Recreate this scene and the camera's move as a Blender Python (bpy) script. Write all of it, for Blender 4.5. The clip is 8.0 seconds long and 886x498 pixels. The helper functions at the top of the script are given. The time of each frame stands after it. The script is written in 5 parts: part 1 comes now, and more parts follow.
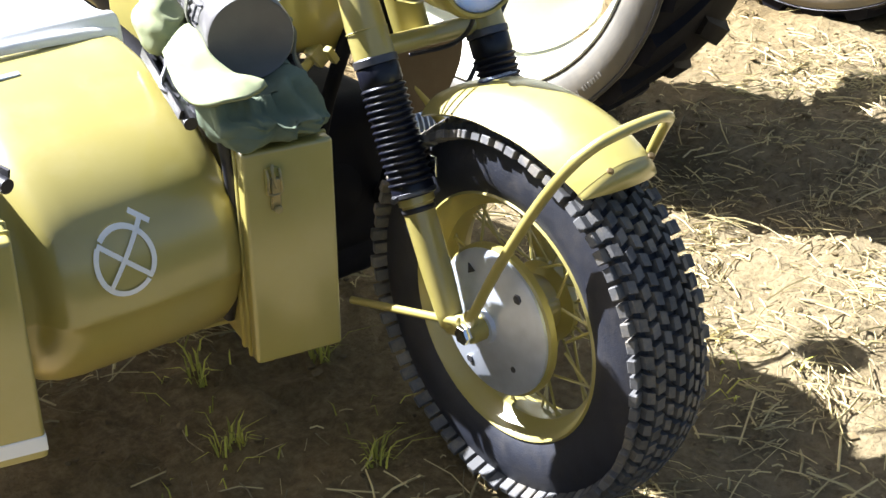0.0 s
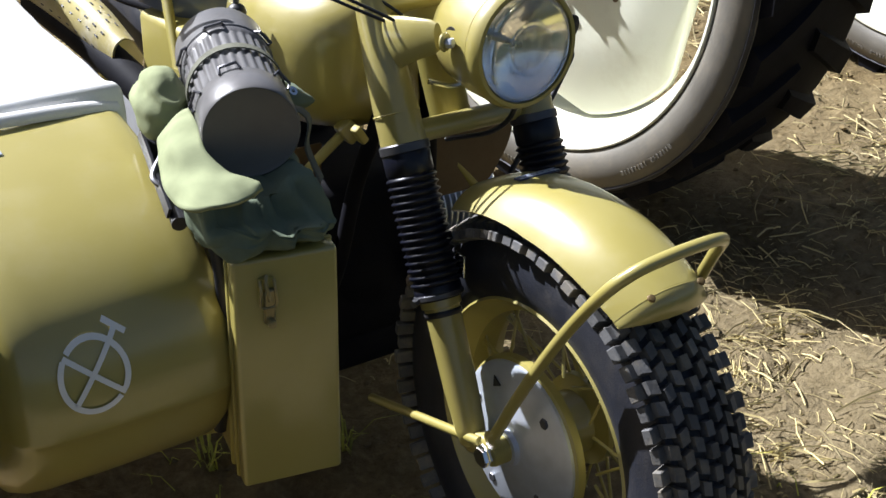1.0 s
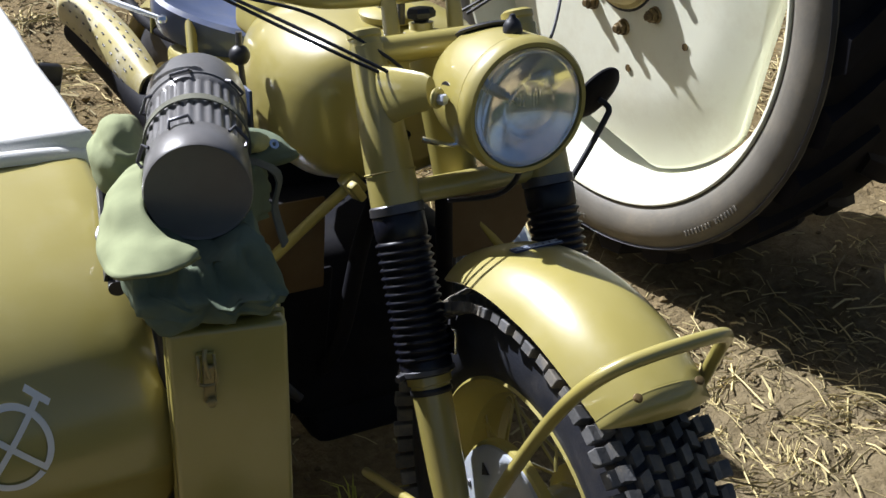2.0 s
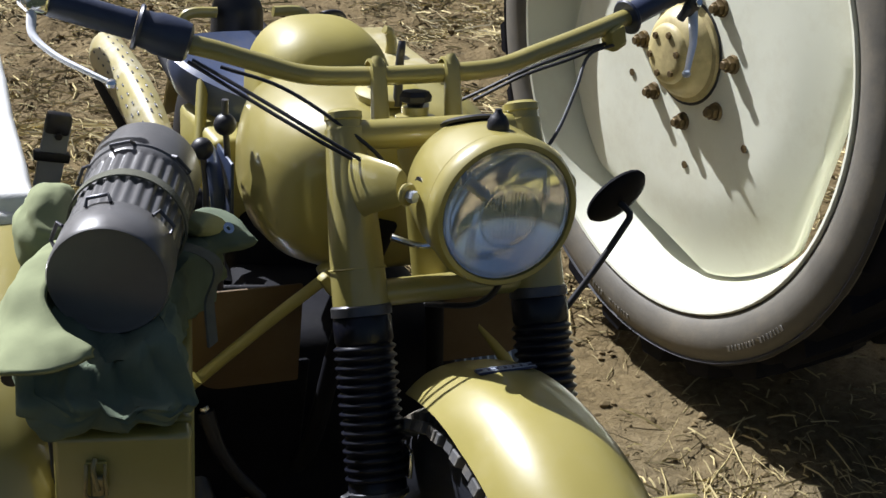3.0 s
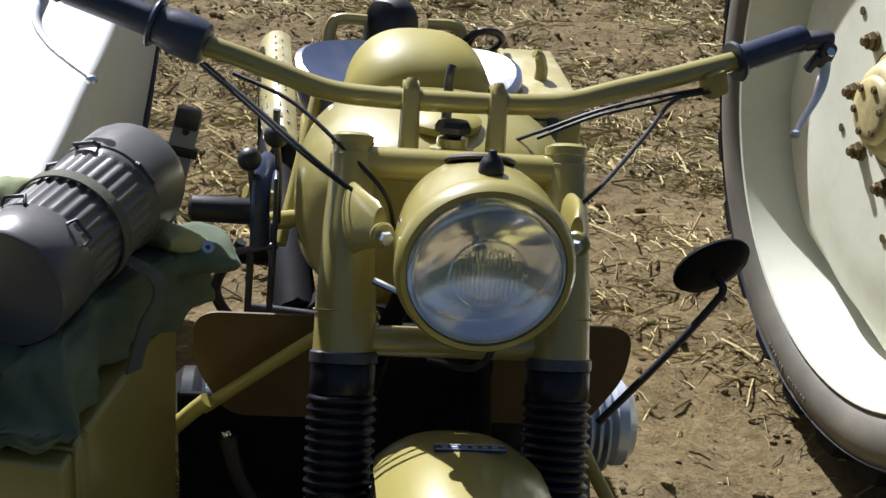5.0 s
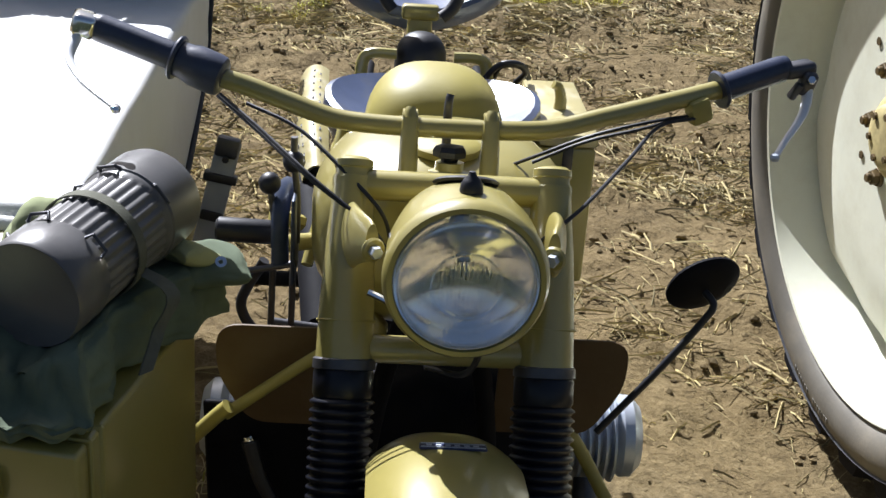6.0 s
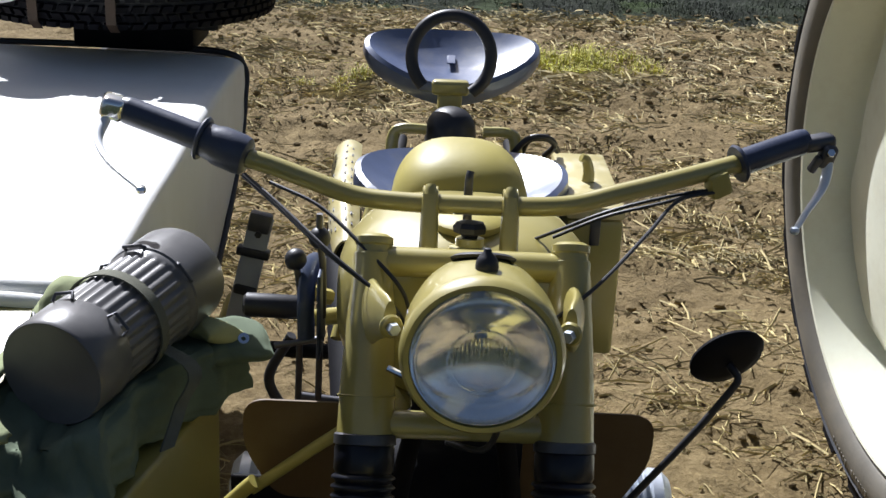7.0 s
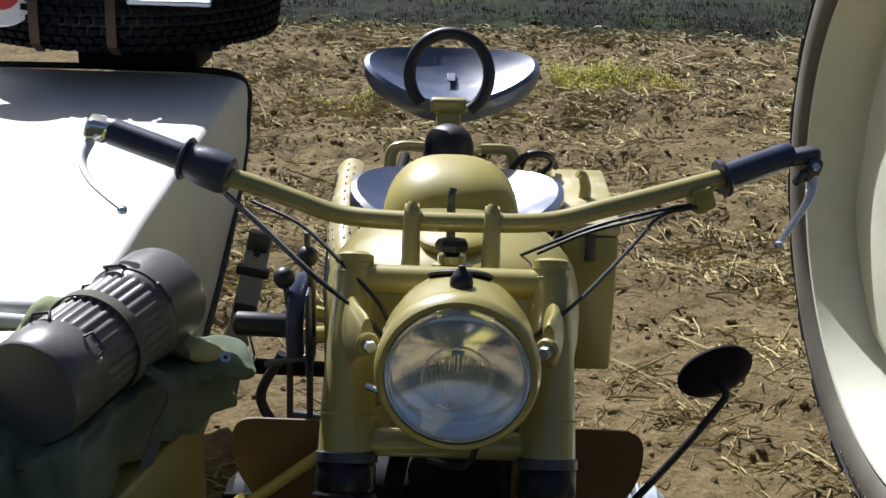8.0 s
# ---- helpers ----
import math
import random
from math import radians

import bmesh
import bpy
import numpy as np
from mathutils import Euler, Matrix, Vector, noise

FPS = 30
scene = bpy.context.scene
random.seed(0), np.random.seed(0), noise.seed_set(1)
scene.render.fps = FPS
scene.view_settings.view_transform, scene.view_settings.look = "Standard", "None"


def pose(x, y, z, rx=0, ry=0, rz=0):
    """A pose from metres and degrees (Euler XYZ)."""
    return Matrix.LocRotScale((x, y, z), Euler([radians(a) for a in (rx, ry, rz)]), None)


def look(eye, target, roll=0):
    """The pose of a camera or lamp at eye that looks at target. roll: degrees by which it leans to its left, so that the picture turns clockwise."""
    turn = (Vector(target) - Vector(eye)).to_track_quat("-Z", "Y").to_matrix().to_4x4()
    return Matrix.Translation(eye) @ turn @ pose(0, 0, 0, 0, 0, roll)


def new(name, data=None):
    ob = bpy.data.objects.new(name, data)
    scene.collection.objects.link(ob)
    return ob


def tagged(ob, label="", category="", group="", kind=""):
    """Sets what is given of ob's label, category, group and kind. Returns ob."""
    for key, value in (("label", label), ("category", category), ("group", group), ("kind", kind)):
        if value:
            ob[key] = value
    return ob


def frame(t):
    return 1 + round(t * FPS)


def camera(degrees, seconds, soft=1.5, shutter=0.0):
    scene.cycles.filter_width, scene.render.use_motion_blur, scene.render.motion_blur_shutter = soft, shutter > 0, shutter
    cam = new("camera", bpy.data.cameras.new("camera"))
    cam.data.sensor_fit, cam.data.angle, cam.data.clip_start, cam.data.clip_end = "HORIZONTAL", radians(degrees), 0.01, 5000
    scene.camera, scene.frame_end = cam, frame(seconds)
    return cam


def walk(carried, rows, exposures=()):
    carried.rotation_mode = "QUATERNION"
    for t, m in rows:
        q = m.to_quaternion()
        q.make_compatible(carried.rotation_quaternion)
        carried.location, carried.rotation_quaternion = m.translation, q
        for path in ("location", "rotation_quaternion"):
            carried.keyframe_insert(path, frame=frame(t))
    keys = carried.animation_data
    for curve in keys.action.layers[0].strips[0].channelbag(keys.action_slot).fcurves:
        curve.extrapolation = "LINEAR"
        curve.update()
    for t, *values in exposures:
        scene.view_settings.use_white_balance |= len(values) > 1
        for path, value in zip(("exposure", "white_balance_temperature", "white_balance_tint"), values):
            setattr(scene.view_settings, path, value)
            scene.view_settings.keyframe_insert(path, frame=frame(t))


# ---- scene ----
cam = camera(37.8, 8.0)
PATH = [
    (0, (-1.301, -1.387, 1.428), (-0.178, -0.009, 0.513), -0.3),
    (0.5, (-1.223, -1.365, 1.459), (-0.155, 0.098, 0.611), -1.3),
    (1, (-1.076, -1.245, 1.465), (-0.056, 0.22, 0.562), 1.2),
    (1.5, (-0.953, -1.21, 1.463), (0.044, 0.277, 0.573), 0.3),
    (1.7, (-0.899, -1.205, 1.458), (0.045, 0.326, 0.584), 0.8),
    (2.8, (-0.638, -1.159, 1.445), (0.058, 0.512, 0.594), 1.5),
    (3, (-0.59, -1.105, 1.442), (0.132, 0.583, 0.648), 4.4),
    (3.5, (-0.482, -1.023, 1.445), (0.173, 0.673, 0.612), 2.9),
    (4, (-0.334, -0.934, 1.401), (0.078, 0.796, 0.488), 5.0),
    (4.5, (-0.201, -0.927, 1.408), (0.074, 0.845, 0.522), 5.3),
    (4.7, (-0.189, -0.955, 1.418), (0.066, 0.844, 0.581), 5.2),
    (5.8, (-0.12, -1.124, 1.45), (0.032, 0.71, 0.667), 5.4),
    (6, (-0.092, -1.133, 1.462), (0.016, 0.711, 0.694), 4.1),
    (6.5, (-0.069, -1.138, 1.473), (-0.019, 0.732, 0.766), 3.3),
    (7, (-0.058, -1.145, 1.479), (-0.03, 0.738, 0.804), 2.8),
    (7.5, (-0.038, -1.147, 1.486), (-0.024, 0.744, 0.834), 2.1),
    (8, (0.002, -1.147, 1.482), (-0.017, 0.743, 0.831), 1.8),
]
EXPOSURES = [(0.0, 1.50), (0.5, 0.82), (0.8, 0.45), (1.1, 0.22), (1.7, 0.12), (2.8, -0.20), (4.6, -0.20), (6.0, 0.10), (6.6, 0.08), (7.2, -0.12), (8.0, -0.26)]
walk(cam, [(t, look(eye, target, roll)) for t, eye, target, roll in PATH], EXPOSURES)

# ---- world and sun ----
SUN = Vector((-0.46, 0.90, 0.98)).normalized()
world = bpy.data.worlds.new("sky")
scene.world = world
world.use_nodes = True
wn = world.node_tree.nodes
sky = wn.new("ShaderNodeTexSky")
sky.sky_type, sky.sun_disc = "NISHITA", False
sky.dust_density, sky.ozone_density = 4.0, 2.5
sky.sun_elevation = math.asin(SUN.z)
sky.sun_rotation = math.atan2(SUN.x, SUN.y)
world.node_tree.links.new(sky.outputs[0], wn["Background"].inputs[0])
wn["Background"].inputs[1].default_value = 0.066
sun = new("sun", bpy.data.lights.new("sun", "SUN"))
sun.data.energy, sun.data.angle, sun.data.color = 9.9, radians(0.5), (0.945, 0.975, 1.06)
sun.matrix_world = look((0, 0, 12), Vector((0, 0, 12)) - SUN)


# ---- materials ----
def material(name, color, rough=0.5, metal=0.0, vary=0.12, scale=8.0, bump=0.0, bump_scale=200.0, dirt=None, dirt_amount=0.3,
             coat=0.0, island=0.0, spec=0.5, dirt_scale=3.0):
    """A surface with a slow colour change, a fine grain, optional dirt patches and a fine relief."""
    m = bpy.data.materials.new(name)
    m.use_nodes = True
    n, l = m.node_tree.nodes, m.node_tree.links
    p = n["Principled BSDF"]
    tc = n.new("ShaderNodeTexCoord")
    big = n.new("ShaderNodeTexNoise")
    big.inputs["Scale"].default_value, big.inputs["Detail"].default_value = scale, 6
    l.new(tc.outputs["Object"], big.inputs["Vector"])
    ramp = n.new("ShaderNodeValToRGB")
    c = Vector(color)
    ramp.color_ramp.elements[0].position, ramp.color_ramp.elements[1].position = 0.3, 0.7
    ramp.color_ramp.elements[0].color = (*(c * (1 - vary)), 1)
    ramp.color_ramp.elements[1].color = (*(c * (1 + vary)), 1)
    l.new(big.outputs["Fac"], ramp.inputs["Fac"])
    out = ramp.outputs["Color"]
    fine = n.new("ShaderNodeTexNoise")
    fine.inputs["Scale"].default_value, fine.inputs["Detail"].default_value = bump_scale, 4
    l.new(tc.outputs["Object"], fine.inputs["Vector"])
    if dirt:
        d = n.new("ShaderNodeTexNoise")
        d.inputs["Scale"].default_value, d.inputs["Detail"].default_value, d.inputs["Roughness"].default_value = dirt_scale, 9, 0.7
        l.new(tc.outputs["Object"], d.inputs["Vector"])
        r2 = n.new("ShaderNodeMapRange")
        r2.inputs["From Min"].default_value, r2.inputs["From Max"].default_value = 0.48, 0.72
        r2.inputs["To Max"].default_value = dirt_amount
        l.new(d.outputs["Fac"], r2.inputs["Value"])
        mix = n.new("ShaderNodeMix")
        mix.data_type = "RGBA"
        mix.inputs["B"].default_value = (*dirt, 1)
        l.new(r2.outputs[0], mix.inputs["Factor"])
        l.new(out, mix.inputs["A"])
        out = mix.outputs["Result"]
        rr = n.new("ShaderNodeMapRange")
        rr.inputs["To Min"].default_value, rr.inputs["To Max"].default_value = rough, min(1, rough + 0.45)
        l.new(r2.outputs[0], rr.inputs["Value"])
        l.new(rr.outputs[0], p.inputs["Roughness"])
    else:
        p.inputs["Roughness"].default_value = rough
    if island:
        g = n.new("ShaderNodeNewGeometry")
        hsv = n.new("ShaderNodeHueSaturation")
        mr = n.new("ShaderNodeMapRange")
        mr.inputs["To Min"].default_value, mr.inputs["To Max"].default_value = 1 - island, 1 + island
        l.new(g.outputs["Random Per Island"], mr.inputs["Value"])
        l.new(mr.outputs[0], hsv.inputs["Value"])
        l.new(out, hsv.inputs["Color"])
        out = hsv.outputs["Color"]
    l.new(out, p.inputs["Base Color"])
    p.inputs["Metallic"].default_value = metal
    p.inputs["Specular IOR Level"].default_value = spec
    p.inputs["Coat Weight"].default_value = coat
    p.inputs["Coat Roughness"].default_value = 0.16
    p.inputs["Coat IOR"].default_value = 1.7
    if bump:
        b = n.new("ShaderNodeBump")
        b.inputs["Strength"].default_value, b.inputs["Distance"].default_value = bump, 0.002
        l.new(fine.outputs["Fac"], b.inputs["Height"])
        l.new(b.outputs[0], p.inputs["Normal"])
    return m


DUST = (0.28, 0.235, 0.15)
TAN = material("tan_paint", (0.332, 0.278, 0.076), 0.38, vary=0.06, scale=5, coat=0.7, bump=0.05, bump_scale=90, dirt=(0.42, 0.36, 0.18), dirt_amount=0.28, dirt_scale=6)
TAN_DULL = material("tan_paint_matt", (0.320, 0.270, 0.067), 0.5, vary=0.07, scale=7, bump=0.08, bump_scale=120, dirt=(0.40, 0.33, 0.18), dirt_amount=0.35, dirt_scale=9)
BROWN = material("shield_brown_paint", (0.088, 0.048, 0.015), 0.6, vary=0.1, dirt=DUST, dirt_amount=0.2)
CREAM = material("cream_paint", (0.80, 0.80, 0.65), 0.42, vary=0.04, scale=4, bump=0.05, bump_scale=60, dirt=(0.52, 0.46, 0.30), dirt_amount=0.35, dirt_scale=5)
LATCH = material("worn_latch_paint", (0.30, 0.25, 0.12), 0.35, 0.4, vary=0.2, scale=60, dirt=(0.08, 0.06, 0.03), dirt_amount=0.6, dirt_scale=40)
WHITE = material("white_paint", (0.80, 0.80, 0.78), 0.5, vary=0.04)
RED = material("red_paint", (0.55, 0.06, 0.05), 0.5)
RUBBER = material("tyre_rubber", (0.014, 0.016, 0.024), 0.55, vary=0.2, scale=30, bump=0.25, bump_scale=300, dirt=(0.15, 0.125, 0.09), dirt_amount=0.2, dirt_scale=11)
TREAD = material("tread_rubber", (0.085, 0.084, 0.084), 0.7, vary=0.2, scale=30, bump=0.3, bump_scale=200, dirt=(0.30, 0.25, 0.17), dirt_amount=0.7, dirt_scale=14, island=0.25)
SIDEWALL = material("grey_sidewall", (0.150, 0.138, 0.115), 0.55, vary=0.15, scale=10, bump=0.2, bump_scale=120, dirt=(0.30, 0.25, 0.17), dirt_amount=0.5, dirt_scale=6)
LUGS = material("black_bar_tread", (0.006, 0.006, 0.009), 0.7, vary=0.3, scale=20, bump=0.2, bump_scale=80, dirt=(0.03, 0.028, 0.022), dirt_amount=0.2, dirt_scale=8, spec=0.12)
BLACK = material("black_rubber", (0.012, 0.012, 0.017), 0.45, vary=0.2, bump=0.1, dirt=(0.10, 0.09, 0.07), dirt_amount=0.15, dirt_scale=20)
GRIP = material("navy_grip_rubber", (0.032, 0.040, 0.072), 0.34, vary=0.2, scale=30, bump=0.1, dirt=(0.10, 0.10, 0.10), dirt_amount=0.2, dirt_scale=25)
GAITER = material("gaiter_rubber", (0.005, 0.006, 0.013), 0.34, vary=0.2, bump=0.08, dirt=(0.03, 0.03, 0.03), dirt_amount=0.08, dirt_scale=25, spec=0.4)
SADDLE = material("saddle_rubber", (0.085, 0.110, 0.195), 0.34, vary=0.15, scale=14, bump=0.12, bump_scale=250, coat=0.5, dirt=(0.20, 0.19, 0.17), dirt_amount=0.4, dirt_scale=12)
STEEL = material("dark_steel", (0.09, 0.09, 0.10), 0.4, 0.7, vary=0.2, scale=30, dirt=DUST, dirt_amount=0.2)
ALU = material("cast_aluminium", (0.54, 0.58, 0.65), 0.40, 0.55, vary=0.1, scale=25, bump=0.12, bump_scale=150, dirt=(0.40, 0.37, 0.30), dirt_amount=0.18, dirt_scale=12)
LEVER = material("light_grey_lever", (0.80, 0.81, 0.83), 0.38, 0.1, vary=0.06, scale=30, bump=0.05, bump_scale=150)
CHROME = material("chrome", (0.82, 0.83, 0.85), 0.12, 1.0, vary=0.03)
REFLECTOR = material("reflector_silver", (0.99, 0.99, 1.0), 0.11, 1.0, vary=0.01)
BULB = material("bulb_shield", (0.55, 0.55, 0.52), 0.35, 0.9)
RUST = material("rusty_bolt", (0.12, 0.08, 0.03), 0.6, 0.4, vary=0.3, scale=60)
CANISTER = material("canister_paint", (0.118, 0.114, 0.114), 0.30, vary=0.12, scale=14, bump=0.05, dirt=(0.17, 0.16, 0.15), dirt_amount=0.35, dirt_scale=16)
# bag body and tongue: one green cloth, darkened for its shaded faces
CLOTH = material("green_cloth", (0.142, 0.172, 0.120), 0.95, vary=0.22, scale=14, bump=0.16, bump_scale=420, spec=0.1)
# paler copy of that cloth, with sunlight put into its colour
LIT_CLOTH = material("sunlit_green_cloth", (0.245, 0.268, 0.155), 0.95, vary=0.2, scale=16, bump=0.12, bump_scale=420, spec=0.1)
STRAP = material("grey_webbing", (0.13, 0.13, 0.10), 0.85, vary=0.15, scale=40, bump=0.4, bump_scale=500, spec=0.2)
LEATHER = material("brown_strap", (0.065, 0.038, 0.020), 0.6, vary=0.2, scale=30)
CANVAS = material("white_canvas", (0.75, 0.745, 0.73), 0.8, vary=0.05, scale=3, bump=0.25, bump_scale=350, dirt=(0.55, 0.52, 0.46), dirt_amount=0.25, dirt_scale=4, spec=0.2)
STRAW = material("dry_straw", (0.40, 0.325, 0.150), 0.6, vary=0.2, scale=3, island=0.6, spec=0.3)
GRASS = material("yellow_green_grass", (0.42, 0.40, 0.06), 0.7, vary=0.3, scale=6, island=0.45)
CLOD = material("soil_clods", (0.150, 0.112, 0.058), 0.95, vary=0.25, scale=12, bump=0.6, bump_scale=90, island=0.3, spec=0.1)
DARKGRASS = material("dark_field_grass", (0.020, 0.032, 0.010), 0.8, vary=0.4, scale=2, island=0.5)
GATE = material("navy_steel", (0.035, 0.050, 0.095), 0.32, 0.2, vary=0.2, scale=20, dirt=DUST, dirt_amount=0.12, dirt_scale=20)
BLUED = material("blued_steel", (0.30, 0.33, 0.39), 0.38, 0.2, vary=0.15, scale=20, dirt=DUST, dirt_amount=0.2, dirt_scale=20)
PALE_CLOTH = material("pale_cloth", (0.42, 0.42, 0.22), 0.95, vary=0.15, scale=16, bump=0.4, bump_scale=420, spec=0.1)
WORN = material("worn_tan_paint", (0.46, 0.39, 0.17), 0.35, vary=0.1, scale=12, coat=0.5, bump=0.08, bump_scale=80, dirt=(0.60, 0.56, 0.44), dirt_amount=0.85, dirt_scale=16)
HUB = material("worn_ochre_paint", (0.52, 0.43, 0.20), 0.5, vary=0.18, scale=22, bump=0.3, bump_scale=70, dirt=(0.20, 0.14, 0.06), dirt_amount=0.6, dirt_scale=18)
PLATE_BLUE = material("dark_blue_enamel", (0.02, 0.025, 0.07), 0.3)


def soil_material():
    m = bpy.data.materials.new("dry_soil")
    m.use_nodes = True
    n, l = m.node_tree.nodes, m.node_tree.links
    p = n["Principled BSDF"]
    p.inputs["Roughness"].default_value = 0.95
    p.inputs["Specular IOR Level"].default_value = 0.15
    tc = n.new("ShaderNodeTexCoord")

    def noise_at(scale, detail=8, rough=0.6):
        t = n.new("ShaderNodeTexNoise")
        t.inputs["Scale"].default_value, t.inputs["Detail"].default_value, t.inputs["Roughness"].default_value = scale, detail, rough
        l.new(tc.outputs["Object"], t.inputs["Vector"])
        return t.outputs["Fac"]

    def ramp(fac, stops):
        r = n.new("ShaderNodeValToRGB")
        e = r.color_ramp.elements
        e[0].position, e[0].color = stops[0][0], (*stops[0][1], 1)
        e[1].position, e[1].color = stops[-1][0], (*stops[-1][1], 1)
        for q, c in stops[1:-1]:
            x = e.new(q)
            x.color = (*c, 1)
        l.new(fac, r.inputs["Fac"])
        return r.outputs["Color"]

    def mix(fac, a, b, kind="MIX"):
        x = n.new("ShaderNodeMix")
        x.data_type, x.blend_type = "RGBA", kind
        if isinstance(fac, float):
            x.inputs["Factor"].default_value = fac
        else:
            l.new(fac, x.inputs["Factor"])
        l.new(a, x.inputs["A"])
        l.new(b, x.inputs["B"])
        return x.outputs["Result"]

    base = ramp(noise_at(2.3), [(0.3, (0.088, 0.063, 0.029)), (0.5, (0.168, 0.122, 0.056)), (0.7, (0.240, 0.182, 0.088))])
    grain = ramp(noise_at(38, 8, 0.75), [(0.30, (0.062, 0.043, 0.021)), (0.50, (0.172, 0.124, 0.060)), (0.70, (0.310, 0.236, 0.125))])
    col = mix(0.6, base, grain)
    # paler trodden sand on the near strip
    sepn = n.new("ShaderNodeSeparateXYZ")
    l.new(tc.outputs["Object"], sepn.inputs[0])
    wobn = n.new("ShaderNodeMath")
    wobn.operation = "MULTIPLY_ADD"
    wobn.inputs[1].default_value = 1.4
    l.new(noise_at(2.0), wobn.inputs[0])
    l.new(sepn.outputs["Y"], wobn.inputs[2])
    mrn = n.new("ShaderNodeMapRange")
    mrn.inputs["From Min"].default_value, mrn.inputs["From Max"].default_value = 2.1, 1.3
    l.new(wobn.outputs[0], mrn.inputs["Value"])
    sand = ramp(noise_at(24, 8, 0.75), [(0.32, (0.075, 0.060, 0.036)), (0.5, (0.215, 0.175, 0.105)), (0.7, (0.31, 0.255, 0.160))])
    # sand left out in a disc around the sidecar, to deepen the shade there
    far = n.new("ShaderNodeVectorMath")
    far.operation = "DISTANCE"
    far.inputs[1].default_value = (-0.55, 0.45, 0)
    l.new(tc.outputs["Object"], far.inputs[0])
    patch = n.new("ShaderNodeMapRange")
    patch.inputs["From Min"].default_value, patch.inputs["From Max"].default_value = 0.80, 1.05
    patch.inputs["To Max"].default_value = 0.5
    l.new(far.outputs["Value"], patch.inputs["Value"])
    sandmix = n.new("ShaderNodeMath")
    sandmix.operation = "MULTIPLY"
    l.new(patch.outputs[0], sandmix.inputs[1])
    l.new(mrn.outputs[0], sandmix.inputs[0])
    col = mix(sandmix.outputs[0], col, sand)
    # the darker, grown-over field beyond the trodden strip; its colours also serve behind the camera
    sep = n.new("ShaderNodeSeparateXYZ")
    l.new(tc.outputs["Object"], sep.inputs[0])
    add = n.new("ShaderNodeMath")
    add.operation = "ADD"
    l.new(sep.outputs["Y"], add.inputs[0])
    wob = n.new("ShaderNodeMath")
    wob.operation = "MULTIPLY"
    wob.inputs[1].default_value = 1.6
    l.new(noise_at(1.1), wob.inputs[0])
    l.new(wob.outputs[0], add.inputs[1])
    mr = n.new("ShaderNodeMapRange")
    mr.inputs["From Min"].default_value, mr.inputs["From Max"].default_value = 8.2, 8.6
    l.new(add.outputs[0], mr.inputs["Value"])
    # unseen ground behind the camera, darkened to cut bounce light
    back = n.new("ShaderNodeMapRange")
    back.inputs["From Min"].default_value, back.inputs["From Max"].default_value = -0.6, -1.0
    l.new(add.outputs[0], back.inputs["Value"])
    both = n.new("ShaderNodeMath")
    both.operation = "MAXIMUM"
    l.new(mr.outputs[0], both.inputs[0])
    l.new(back.outputs[0], both.inputs[1])
    field = ramp(noise_at(1.7), [(0.35, (0.009, 0.011, 0.007)), (0.55, (0.014, 0.019, 0.008)), (0.7, (0.040, 0.060, 0.018))])
    l.new(mix(both.outputs[0], col, field), p.inputs["Base Color"])
    b1 = n.new("ShaderNodeBump")
    b1.inputs["Strength"].default_value, b1.inputs["Distance"].default_value = 0.9, 0.011
    l.new(noise_at(55, 8, 0.7), b1.inputs["Height"])
    b2 = n.new("ShaderNodeBump")
    b2.inputs["Strength"].default_value, b2.inputs["Distance"].default_value = 0.8, 0.034
    l.new(noise_at(11, 6, 0.6), b2.inputs["Height"])
    l.new(b2.outputs[0], b1.inputs["Normal"])
    l.new(b1.outputs[0], p.inputs["Normal"])
    return m


def lens_material():
    """Clear pressed glass with upright flutes."""
    m = bpy.data.materials.new("fluted_glass")
    m.use_nodes = True
    n, l = m.node_tree.nodes, m.node_tree.links
    p = n["Principled BSDF"]
    p.inputs["Base Color"].default_value = (1.0, 1.0, 1.0, 1)
    p.inputs["Roughness"].default_value = 0.0
    p.inputs["IOR"].default_value = 1.5
    p.inputs["Transmission Weight"].default_value = 1.0
    tc = n.new("ShaderNodeTexCoord")
    w = n.new("ShaderNodeTexWave")
    w.wave_type, w.bands_direction = "BANDS", "X"
    w.inputs["Scale"].default_value = 62
    l.new(tc.outputs["Object"], w.inputs["Vector"])
    b = n.new("ShaderNodeBump")
    b.inputs["Strength"].default_value, b.inputs["Distance"].default_value = 0.05, 0.001
    l.new(w.outputs["Fac"], b.inputs["Height"])
    l.new(b.outputs[0], p.inputs["Normal"])
    return m


SOIL, LENS = soil_material(), lens_material()


# ---- building helpers ----
def axis_at(place, way):
    """The pose whose z axis points along way."""
    return Matrix.Translation(place) @ Vector(way).to_track_quat("Z", "Y").to_matrix().to_4x4()


def finish(bm, name, mat, sharp=38):
    bmesh.ops.recalc_face_normals(bm, faces=bm.faces)
    for f in bm.faces:
        f.smooth = True
    for e in bm.edges:
        if len(e.link_faces) == 2 and e.calc_face_angle(0) > radians(sharp):
            e.smooth = False
    me = bpy.data.meshes.new(name)
    bm.to_mesh(me)
    bm.free()
    me.materials.append(mat)
    return me


def part(name, bm, mat, parent, label="", sharp=38):
    ob = new(name, finish(bm, name, mat, sharp))
    ob.parent = parent
    if parent.type == "MESH":
        ob.matrix_parent_inverse = parent.matrix_basis.inverted()
    return tagged(ob, label)


def thing(name, label, category, place=(0, 0, 0), group="", kind=""):
    ob = new(name)
    ob.empty_display_size = 0.05
    ob.location = place
    return tagged(ob, label, category, group, kind)


